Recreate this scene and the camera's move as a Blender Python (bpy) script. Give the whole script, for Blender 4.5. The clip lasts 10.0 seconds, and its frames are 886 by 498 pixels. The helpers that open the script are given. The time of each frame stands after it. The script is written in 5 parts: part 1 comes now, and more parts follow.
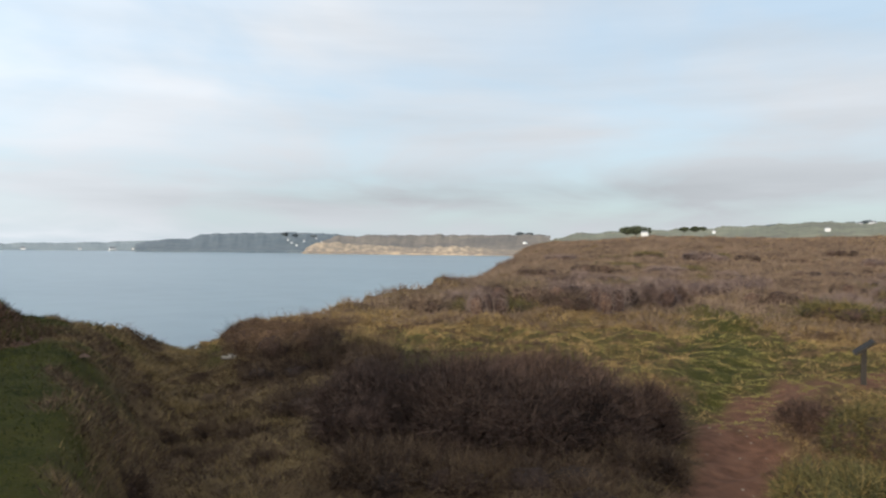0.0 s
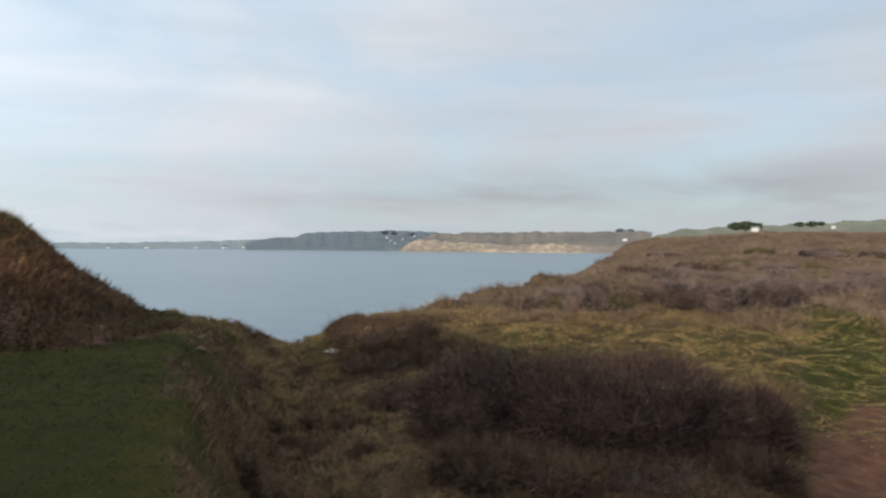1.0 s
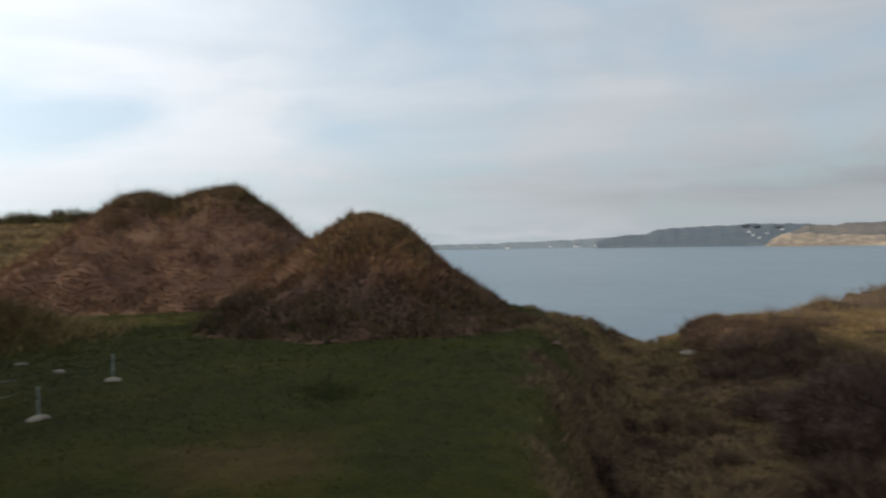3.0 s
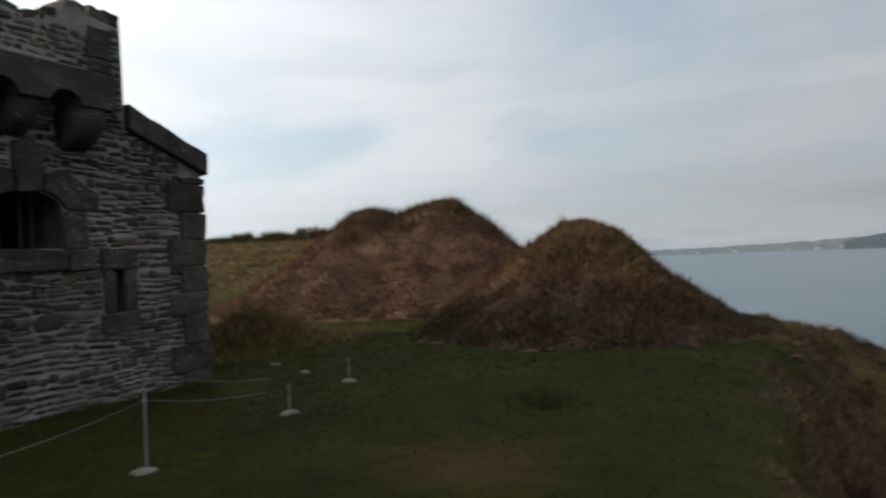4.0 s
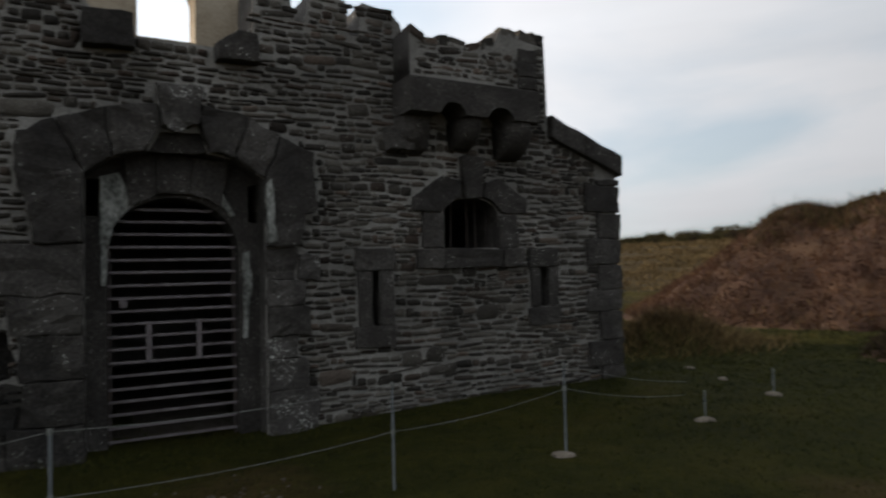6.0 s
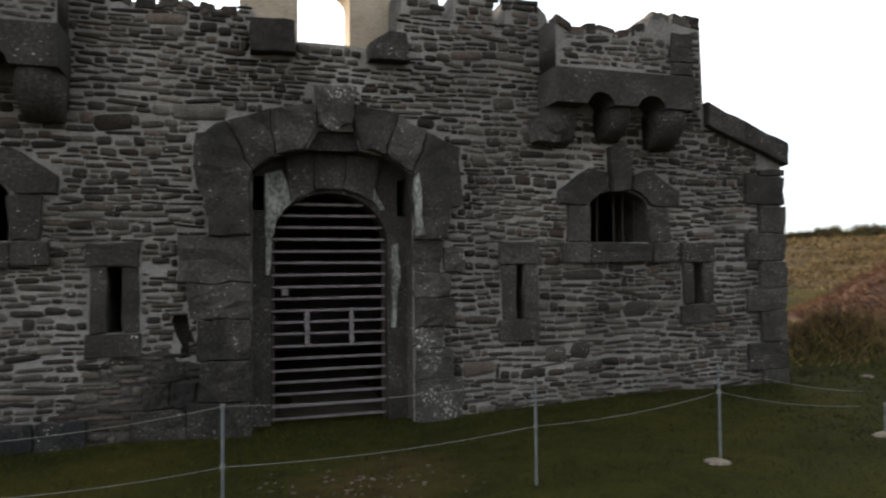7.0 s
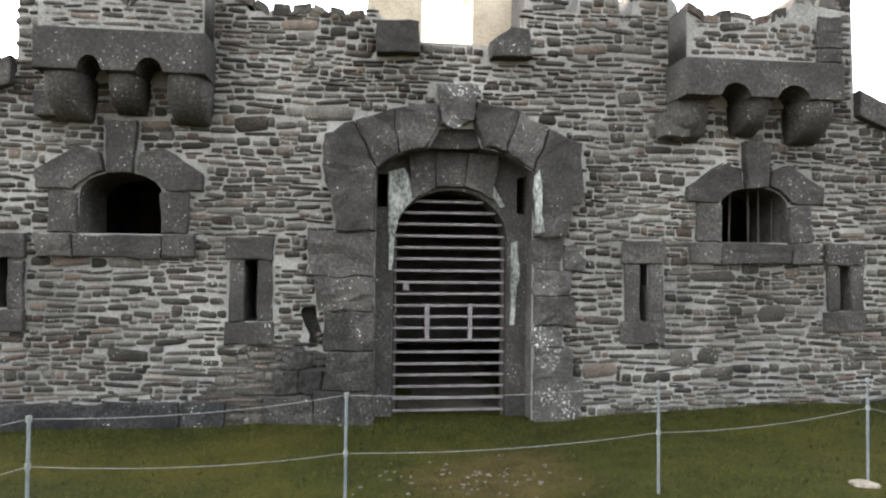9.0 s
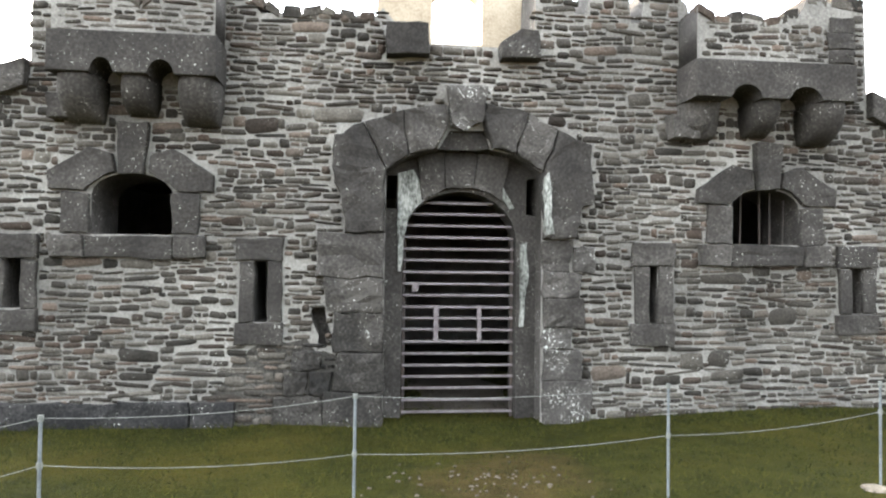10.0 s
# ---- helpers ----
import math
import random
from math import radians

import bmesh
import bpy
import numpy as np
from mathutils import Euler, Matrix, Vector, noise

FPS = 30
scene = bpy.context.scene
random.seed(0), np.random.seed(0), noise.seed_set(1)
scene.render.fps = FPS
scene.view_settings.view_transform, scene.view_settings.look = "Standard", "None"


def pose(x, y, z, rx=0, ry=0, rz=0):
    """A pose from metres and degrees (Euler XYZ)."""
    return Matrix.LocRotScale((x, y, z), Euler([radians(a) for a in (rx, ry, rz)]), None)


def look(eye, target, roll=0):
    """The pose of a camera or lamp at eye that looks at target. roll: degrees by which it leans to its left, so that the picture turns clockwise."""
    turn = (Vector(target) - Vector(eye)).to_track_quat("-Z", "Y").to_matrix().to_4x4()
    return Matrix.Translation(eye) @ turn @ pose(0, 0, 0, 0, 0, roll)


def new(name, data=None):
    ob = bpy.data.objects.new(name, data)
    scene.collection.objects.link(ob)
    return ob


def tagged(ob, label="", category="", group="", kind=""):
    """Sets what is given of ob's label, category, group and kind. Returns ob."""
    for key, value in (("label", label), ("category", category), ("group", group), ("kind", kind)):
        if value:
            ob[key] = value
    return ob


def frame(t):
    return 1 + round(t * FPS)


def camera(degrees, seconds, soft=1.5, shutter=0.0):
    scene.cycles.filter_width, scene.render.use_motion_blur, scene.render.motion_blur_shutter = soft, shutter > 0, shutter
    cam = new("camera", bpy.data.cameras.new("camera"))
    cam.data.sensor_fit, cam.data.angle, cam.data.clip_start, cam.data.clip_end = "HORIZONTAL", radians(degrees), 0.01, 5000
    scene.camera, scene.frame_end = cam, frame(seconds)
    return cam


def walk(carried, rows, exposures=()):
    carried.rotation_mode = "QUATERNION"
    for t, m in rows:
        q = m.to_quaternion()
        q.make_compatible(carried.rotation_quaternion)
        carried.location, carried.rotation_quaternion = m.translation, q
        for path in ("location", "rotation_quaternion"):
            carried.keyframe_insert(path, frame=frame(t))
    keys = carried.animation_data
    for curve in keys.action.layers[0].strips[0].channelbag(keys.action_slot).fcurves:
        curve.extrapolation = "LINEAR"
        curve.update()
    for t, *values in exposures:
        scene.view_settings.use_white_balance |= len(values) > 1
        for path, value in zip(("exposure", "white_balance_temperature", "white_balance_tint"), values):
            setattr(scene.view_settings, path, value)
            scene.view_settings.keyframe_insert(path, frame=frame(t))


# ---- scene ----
cam = camera(66.4, 10.0, soft=2.2, shutter=0.5)
EYE = 1.83
PATH = [
    (0.0, -0.01, -0.02, -0.65), (0.5, 3.47, -0.12, -0.42), (1.0, 8.16, -0.31, -0.43), (1.5, 13.86, -0.50, -0.57),
    (2.0, 20.71, -0.70, -0.43), (2.5, 28.67, -0.68, 0.16), (4.0, 55.09, 0.84, 2.35), (4.5, 64.07, 1.42, 2.59),
    (5.0, 72.90, 1.80, 2.29), (5.5, 81.35, 1.95, 1.89), (6.0, 89.07, 1.92, 1.36), (7.5, 105.39, 1.39, 0.23),
    (8.0, 108.27, 1.30, -0.08), (8.5, 110.13, 1.36, -0.35), (9.0, 111.25, 1.34, -0.55), (9.5, 111.77, 1.38, -0.57),
    (10.0, 112.02, 1.46, -0.71)]
EXPOSE = [(0.0, -0.1, 6500, 10), (1.0, -0.3, 6500, 10), (2.5, -0.6, 6500, 10), (4.0, -0.88, 6650, 11), (5.5, -1.28, 6750, 12), (6.2, -0.95, 6800, 13),
          (7.5, 0.55, 6900, 14), (8.5, 1.4, 6850, 13), (10.0, 2.08, 6800, 12)]
walk(cam, [(t, pose(0.03, 0.02, EYE, 90 + pitch, roll, yaw)) for t, yaw, pitch, roll in PATH], EXPOSE)

# ---- world and sun ----
SUN_YAW, SUN_EL = 151.0, 16.5
sun_dir = Vector((-math.sin(radians(SUN_YAW)) * math.cos(radians(SUN_EL)), math.cos(radians(SUN_YAW)) * math.cos(radians(SUN_EL)), math.sin(radians(SUN_EL))))


def make_world():
    w = bpy.data.worlds.new("world")
    scene.world = w
    w.use_nodes = True
    nt = w.node_tree
    nt.nodes.clear()
    N, L = nt.nodes.new, nt.links.new
    out, bg = N("ShaderNodeOutputWorld"), N("ShaderNodeBackground")
    sky = N("ShaderNodeTexSky")
    sky.sky_type, sky.sun_disc = "NISHITA", False
    sky.sun_elevation, sky.sun_rotation = radians(SUN_EL), radians(360 - SUN_YAW)
    sky.dust_density = 2.0
    tc, sep = N("ShaderNodeTexCoord"), N("ShaderNodeSeparateXYZ")
    L(tc.outputs["Generated"], sep.inputs[0])

    def m(op, a, b=None, c=None, clamp=False):
        n = N("ShaderNodeMath")
        n.operation, n.use_clamp = op, clamp
        for i, v in enumerate((a, b, c)):
            if v is None:
                continue
            if isinstance(v, (int, float)):
                n.inputs[i].default_value = v
            else:
                L(v, n.inputs[i])
        return n.outputs[0]

    up = m("MAXIMUM", sep.outputs["Z"], 0.0)
    den = m("ADD", up, 0.22)
    comb = N("ShaderNodeCombineXYZ")
    L(m("DIVIDE", sep.outputs["X"], den), comb.inputs[0])
    L(m("DIVIDE", sep.outputs["Y"], den), comb.inputs[1])
    big = N("ShaderNodeTexNoise")
    big.inputs["Scale"].default_value, big.inputs["Detail"].default_value, big.inputs["Roughness"].default_value = 1.1, 6.0, 0.5
    big.inputs["Distortion"].default_value = 0.4
    L(comb.outputs[0], big.inputs["Vector"])
    ramp = N("ShaderNodeValToRGB")
    ramp.color_ramp.elements[0].position, ramp.color_ramp.elements[1].position = 0.36, 0.6
    ramp.color_ramp.elements[0].color, ramp.color_ramp.elements[1].color = (0, 0, 0, 1), (1, 1, 1, 1)
    L(big.outputs["Fac"], ramp.inputs[0])
    # cloud brightness: brighter towards the veiled sun, greyer streaks low down
    dot = N("ShaderNodeVectorMath")
    dot.operation = "DOT_PRODUCT"
    L(tc.outputs["Generated"], dot.inputs[0])
    dot.inputs[1].default_value = sun_dir
    glow = m("POWER", m("MAXIMUM", m("MULTIPLY_ADD", dot.outputs["Value"], 0.5, 0.5), 0.0), 1.8)
    streak = N("ShaderNodeTexNoise")
    streak.inputs["Scale"].default_value, streak.inputs["Detail"].default_value = 2.2, 5.0
    mp = N("ShaderNodeMapping")
    mp.inputs["Scale"].default_value = (1.0, 1.0, 9.0)
    L(tc.outputs["Generated"], mp.inputs[0])
    L(mp.outputs[0], streak.inputs["Vector"])
    level = m("ADD", m("MULTIPLY_ADD", streak.outputs["Fac"], 0.36, 0.60), m("MULTIPLY", glow, 2.4))
    bank = m("POWER", 2.718, m("MULTIPLY", m("POWER", m("ABSOLUTE", m("DIVIDE", m("SUBTRACT", sep.outputs["Z"], 0.075), 0.05)), 2.0), -1.0))
    level = m("SUBTRACT", level, m("MULTIPLY", m("MULTIPLY", bank, m("MULTIPLY_ADD", streak.outputs["Fac"], 2.4, -0.7, True)), 0.36))
    cloud = N("ShaderNodeMix")
    cloud.data_type, cloud.blend_type = "RGBA", "MULTIPLY"
    cloud.inputs["Factor"].default_value = 1.0
    cloud.inputs["A"].default_value = (0.93, 0.98, 1.04, 1)
    L(level, cloud.inputs["B"])
    blue = N("ShaderNodeMix")
    blue.data_type = "RGBA"
    scaled = N("ShaderNodeVectorMath")
    scaled.operation = "SCALE"
    scaled.inputs["Scale"].default_value = 0.10
    L(sky.outputs[0], scaled.inputs[0])
    lift = N("ShaderNodeVectorMath")
    lift.operation = "ADD"
    lift.inputs[1].default_value = (0.27, 0.40, 0.50)
    L(scaled.outputs[0], lift.inputs[0])
    L(m("MULTIPLY_ADD", ramp.outputs[0], 0.56, 0.4), blue.inputs["Factor"])
    haze = N("ShaderNodeVectorMath")
    haze.operation = "SCALE"
    L(lift.outputs[0], haze.inputs[0])
    L(m("MULTIPLY_ADD", glow, 1.8, 1.0), haze.inputs["Scale"])
    L(haze.outputs[0], blue.inputs["A"])
    L(cloud.outputs["Result"], blue.inputs["B"])
    L(blue.outputs["Result"], bg.inputs[0])
    bg.inputs[1].default_value = 1.0
    L(bg.outputs[0], out.inputs[0])


make_world()
sun = new("sun", bpy.data.lights.new("sun", "SUN"))
sun.data.energy, sun.data.angle, sun.data.color = 4.8, radians(2.5), (1.0, 0.86, 0.66)
sun.matrix_world = look(sun_dir * 60, (0, 0, 0))


# ---- materials ----
def material(name, colors, scale=3.0, fine=40.0, rough=0.9, bump=0.4, depth=0.02, random_amount=0.0, island=0.0, specks=0.0, stretch=(1, 1, 1), stops=None, stain=0.0, tint=None):
    """Three colours blended by a coarse and a fine noise, with relief, and shifted from object to object or island to island."""
    ma = bpy.data.materials.new(name)
    ma.use_nodes = True
    nt = ma.node_tree
    nt.nodes.clear()
    N, L = nt.nodes.new, nt.links.new
    out, bsdf = N("ShaderNodeOutputMaterial"), N("ShaderNodeBsdfPrincipled")
    bsdf.inputs["Roughness"].default_value = rough
    bsdf.inputs["Specular IOR Level"].default_value = 0.25
    geo, mp = N("ShaderNodeNewGeometry"), N("ShaderNodeMapping")
    mp.inputs["Scale"].default_value = stretch
    L(geo.outputs["Position"], mp.inputs[0])
    a, b = N("ShaderNodeTexNoise"), N("ShaderNodeTexNoise")
    for n, s, d in ((a, scale, 4.0), (b, fine, 6.0)):
        n.inputs["Scale"].default_value, n.inputs["Detail"].default_value = s, d
        L(mp.outputs[0], n.inputs["Vector"])
    mix = N("ShaderNodeMath")
    mix.operation = "MULTIPLY_ADD"
    mix.inputs[1].default_value = 0.5
    L(b.outputs["Fac"], mix.inputs[0])
    half = N("ShaderNodeMath")
    half.operation = "MULTIPLY"
    half.inputs[1].default_value = 0.5
    L(a.outputs["Fac"], half.inputs[0])
    L(half.outputs[0], mix.inputs[2])
    fac = mix.outputs[0]
    if random_amount or island:
        src = N("ShaderNodeObjectInfo").outputs["Random"] if random_amount else geo.outputs["Random Per Island"]
        sh = N("ShaderNodeMath")
        sh.operation = "MULTIPLY_ADD"
        sh.inputs[1].default_value = random_amount or island
        L(src, sh.inputs[0])
        off = N("ShaderNodeMath")
        off.operation = "SUBTRACT"
        off.inputs[1].default_value = 0.5 * (random_amount or island)
        L(fac, off.inputs[0])
        L(off.outputs[0], sh.inputs[2])
        fac = sh.outputs[0]
    ramp = N("ShaderNodeValToRGB")
    st = stops or (0.34, 0.5, 0.66)
    cr = ramp.color_ramp
    cr.elements[0].position, cr.elements[1].position = st[0], st[2]
    cr.elements[0].color, cr.elements[1].color = (*colors[0], 1), (*colors[2], 1)
    e = cr.elements.new(st[1])
    e.color = (*colors[1], 1)
    L(fac, ramp.inputs[0])
    col = ramp.outputs[0]
    if tint:
        hue, frac, pick, mt = N("ShaderNodeMath"), N("ShaderNodeMath"), N("ShaderNodeMapRange"), N("ShaderNodeMix")
        hue.operation, frac.operation = "MULTIPLY", "FRACT"
        hue.inputs[1].default_value = 17.3
        L(src, hue.inputs[0])
        L(hue.outputs[0], frac.inputs[0])
        pick.inputs["From Min"].default_value, pick.inputs["From Max"].default_value = 0.62, 1.0
        L(frac.outputs[0], pick.inputs["Value"])
        mt.data_type, mt.blend_type = "RGBA", "MULTIPLY"
        mt.inputs["B"].default_value = (*tint, 1)
        L(pick.outputs[0], mt.inputs["Factor"])
        L(col, mt.inputs["A"])
        col = mt.outputs["Result"]
    if specks:
        v = N("ShaderNodeTexNoise")
        v.inputs["Scale"].default_value, v.inputs["Detail"].default_value = 30.0, 2.0
        L(geo.outputs["Position"], v.inputs["Vector"])
        th = N("ShaderNodeMapRange")
        th.inputs["From Min"].default_value, th.inputs["From Max"].default_value = 0.69 - 0.02 * specks, 0.72 - 0.02 * specks
        L(v.outputs["Fac"], th.inputs["Value"])
        mx = N("ShaderNodeMix")
        mx.data_type = "RGBA"
        mx.inputs["B"].default_value = (0.55, 0.55, 0.5, 1)
        patchy = N("ShaderNodeMapRange")
        patchy.inputs["From Min"].default_value, patchy.inputs["From Max"].default_value = 0.45, 0.6
        L(a.outputs["Fac"], patchy.inputs["Value"])
        both = N("ShaderNodeMath")
        both.operation = "MULTIPLY"
        L(th.outputs[0], both.inputs[0])
        L(patchy.outputs[0], both.inputs[1])
        L(both.outputs[0], mx.inputs["Factor"])
        L(col, mx.inputs["A"])
        col = mx.outputs["Result"]
    if stain:
        big, rng = N("ShaderNodeTexNoise"), N("ShaderNodeMapRange")
        big.inputs["Scale"].default_value, big.inputs["Detail"].default_value, big.inputs["Roughness"].default_value = 0.75, 7.0, 0.65
        L(geo.outputs["Position"], big.inputs["Vector"])
        rng.inputs["From Min"].default_value, rng.inputs["From Max"].default_value = 0.42, 0.62
        rng.inputs["To Min"].default_value, rng.inputs["To Max"].default_value = 1.0, 1.0 - stain
        L(big.outputs["Fac"], rng.inputs["Value"])
        dirt = N("ShaderNodeMix")
        dirt.data_type, dirt.blend_type = "RGBA", "MULTIPLY"
        dirt.inputs["Factor"].default_value = 1.0
        L(col, dirt.inputs["A"])
        L(rng.outputs[0], dirt.inputs["B"])
        col = dirt.outputs["Result"]
    L(col, bsdf.inputs["Base Color"])
    if bump:
        bp = N("ShaderNodeBump")
        bp.inputs["Strength"].default_value, bp.inputs["Distance"].default_value = bump, depth
        L(mix.outputs[0], bp.inputs["Height"])
        L(bp.outputs[0], bsdf.inputs["Normal"])
    L(bsdf.outputs[0], out.inputs[0])
    return ma


M_MORTAR = material("lime_mortar", ((0.175, 0.165, 0.148), (0.285, 0.271, 0.246), (0.41, 0.392, 0.357)), 1.2, 30, 0.95, 0.8, 0.03, stain=0.36)
M_RUBBLE = material("rubble_stone", ((0.027, 0.024, 0.02), (0.07, 0.062, 0.052), (0.165, 0.149, 0.126)), 3.0, 34, 0.9, 0.8, 0.025, random_amount=0.42, stops=(0.26, 0.5, 0.76), specks=0.9, stain=0.3, tint=(1.1, 0.9, 0.83))
M_RUBBLE_I = material("rubble_stone_far", ((0.027, 0.024, 0.02), (0.07, 0.062, 0.052), (0.165, 0.149, 0.126)), 3.0, 34, 0.9, 0.8, 0.025, island=0.42, stops=(0.26, 0.5, 0.76), specks=0.9, stain=0.3, tint=(1.1, 0.9, 0.83))
M_DRESSED = material("dressed_stone", ((0.028, 0.025, 0.023), (0.052, 0.047, 0.042), (0.105, 0.096, 0.087)), 2.0, 26, 0.92, 0.5, 0.02, random_amount=0.14, specks=0.6)
M_LICHEN = material("lichened_stone", ((0.04, 0.036, 0.033), (0.07, 0.064, 0.058), (0.13, 0.12, 0.11)), 2.6, 26, 0.92, 0.5, 0.02, specks=4.5)
M_LIME = material("limewash_stain", ((0.08, 0.078, 0.07), (0.25, 0.26, 0.235), (0.48, 0.475, 0.44)), 5.0, 40, 0.95, 0.4, 0.01, stretch=(1, 1, 0.4), stops=(0.38, 0.5, 0.62))
M_DAMP = material("damp_stone", ((0.014, 0.013, 0.012), (0.03, 0.027, 0.024), (0.075, 0.068, 0.06)), 2.0, 26, 0.85, 0.6, 0.02, random_amount=0.14, specks=0.9)
M_DAMP_MORTAR = material("damp_mortar", ((0.03, 0.028, 0.024), (0.06, 0.055, 0.048), (0.14, 0.13, 0.115)), 2.2, 30, 0.9, 0.8, 0.03)
M_SLATE_FOOT = material("dark_slate_footing", ((0.01, 0.0095, 0.0095), (0.02, 0.019, 0.019), (0.05, 0.047, 0.045)), 2.0, 26, 0.85, 0.6, 0.02, random_amount=0.14, specks=0.8)
M_SANDSTONE = material("pale_sandstone", ((0.34, 0.27, 0.19), (0.46, 0.38, 0.28), (0.56, 0.48, 0.37)), 2.5, 30, 0.95, 0.4, 0.01)
M_IRON = material("painted_iron", ((0.11, 0.09, 0.092), (0.19, 0.165, 0.168), (0.27, 0.245, 0.245)), 6.0, 60, 0.6, 0.3, 0.002)
M_DARKIRON = material("rusty_iron", ((0.03, 0.026, 0.025), (0.06, 0.05, 0.046), (0.10, 0.07, 0.055)), 6.0, 60, 0.75, 0.3, 0.002)
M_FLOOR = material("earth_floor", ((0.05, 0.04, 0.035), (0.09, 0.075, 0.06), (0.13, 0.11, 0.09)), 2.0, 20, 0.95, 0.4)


# ---- building helpers ----
def link_mesh(name, me, mat_, parent=None):
    if mat_ is not None and not me.materials:
        me.materials.append(mat_)
    ob = new(name, me)
    if parent is not None:
        ob.parent = parent
    return ob


def part(name, bm, mat_, parent, label="", smooth=False):
    me = bpy.data.meshes.new(name)
    bmesh.ops.recalc_face_normals(bm, faces=bm.faces)
    bm.to_mesh(me)
    bm.free()
    if smooth:
        me.shade_smooth()
    ob = link_mesh(name, me, mat_, parent)
    return tagged(ob, label=label)


def prism(pts, y0, y1, bevel=0.012, bm=None):
    """A block whose front has the outline pts in x and z, from depth y0 back to y1, its front edges worn round."""
    bm = bm or bmesh.new()
    front = [bm.verts.new((x, y0, z)) for x, z in pts]
    back = [bm.verts.new((x, y1, z)) for x, z in pts]
    n = len(pts)
    f = bm.faces.new(front)
    bm.faces.new(back[::-1])
    for i in range(n):
        bm.faces.new((front[i], back[i], back[(i + 1) % n], front[(i + 1) % n]))
    if bevel:
        bmesh.ops.bevel(bm, geom=list(f.edges), offset=bevel, segments=2, affect="EDGES", profile=0.6)
    return bm


def weather(bm, amp=0.023, cuts=2):
    """Breaks up the flat faces and straight edges of a block."""
    bmesh.ops.triangulate(bm, faces=bm.faces)
    for _ in range(cuts):
        long = [e for e in bm.edges if e.calc_length() > 0.09]
        bmesh.ops.subdivide_edges(bm, edges=long, cuts=1)
        bmesh.ops.triangulate(bm, faces=[f for f in bm.faces if len(f.verts) > 3])
    for v in bm.verts:
        q = v.co * 4.5
        v.co += amp * (noise.noise_vector(q) + 0.6 * noise.noise_vector(q * 2.7))
    return bm


def block(x0, x1, z0, z1, y0, y1, bevel=0.012, wob=0.0, bm=None):
    r = random.uniform
    pts = [(x0 + r(-wob, wob), z0 + r(-wob, wob)), (x1 + r(-wob, wob), z0 + r(-wob, wob)), (x1 + r(-wob, wob), z1 + r(-wob, wob)), (x0 + r(-wob, wob), z1 + r(-wob, wob))]
    return prism(pts, y0, y1, bevel, bm)


def plate(name, outline, holes, y0, y1, mat_, parent=None, reveal=None):
    """A wall with the outline in x and z, pierced by holes, from depth y0 to y1."""
    cu = bpy.data.curves.new(name, "CURVE")
    cu.dimensions, cu.fill_mode, cu.extrude = "2D", "BOTH", abs(y1 - y0) / 2
    for loop in (outline, *holes):
        sp = cu.splines.new("POLY")
        sp.points.add(len(loop) - 1)
        for p, (x, z) in zip(sp.points, loop):
            p.co = (x, z, 0, 1)
        sp.use_cyclic_u = True
    tmp = bpy.data.objects.new(name, cu)
    scene.collection.objects.link(tmp)
    me = bpy.data.meshes.new_from_object(tmp.evaluated_get(bpy.context.evaluated_depsgraph_get()))
    bpy.data.objects.remove(tmp)
    bpy.data.curves.remove(cu)
    me.transform(Matrix.Translation((0, (y0 + y1) / 2, 0)) @ Matrix.Rotation(radians(90), 4, "X"))
    me.materials.clear()
    me.materials.append(mat_)
    if reveal is not None:
        me.materials.append(reveal)
        for p in me.polygons:
            p.material_index = int(abs(p.normal.y) < 0.5)
    return link_mesh(name, me, mat_, parent)


def arch_top(x0, x1, spring, crown, n=14):
    """Points of a flat arch from x1 to x0."""
    c, a = (x0 + x1) / 2, (x1 - x0) / 2
    return [(c + a * math.cos(math.pi * i / n), spring + (crown - spring) * math.sin(math.pi * i / n)) for i in range(n + 1)]


def polar(az, r, z=0.0):
    return Vector((-math.sin(radians(az)) * r, math.cos(radians(az)) * r, z))


def sstep(a, b, x):
    t = np.clip((x - a) / (b - a), 0, 1)
    return t * t * (3 - 2 * t)


# ---- land and sea ----
SEA = -24.0


def lumps(x, y, s, seed=0.0):
    """Cheap smooth relief, about -1 to 1, with features s metres across."""
    x, y = x / s + seed * 3.7, y / s - seed * 2.3
    return (np.sin(x * 1.7 + 1.3 * np.sin(y * 1.1)) * np.cos(y * 1.9 + 1.1 * np.sin(x * 0.9)) + 0.5 * np.sin(x * 3.9 - y * 2.7 + 2.0 * np.sin(y * 1.7)) + 0.25 * np.sin(x * 8.3 + y * 6.1)) / 1.5


def edge_radius(az):
    """How far the land reaches before it falls to the sea, by direction."""
    return np.interp(az, (-12, -8, -6.6, -5.8, -3.7, -0.8, 3.6, 8.7, 13, 17, 20, 22, 23.5, 26, 28.6, 33, 40, 46, 50, 56, 62), (4000, 700, 250, 150, 76, 54, 41, 34, 30, 27.5, 26, 25, 24.5, 23, 20, 21, 26, 36, 70, 260, 4000))


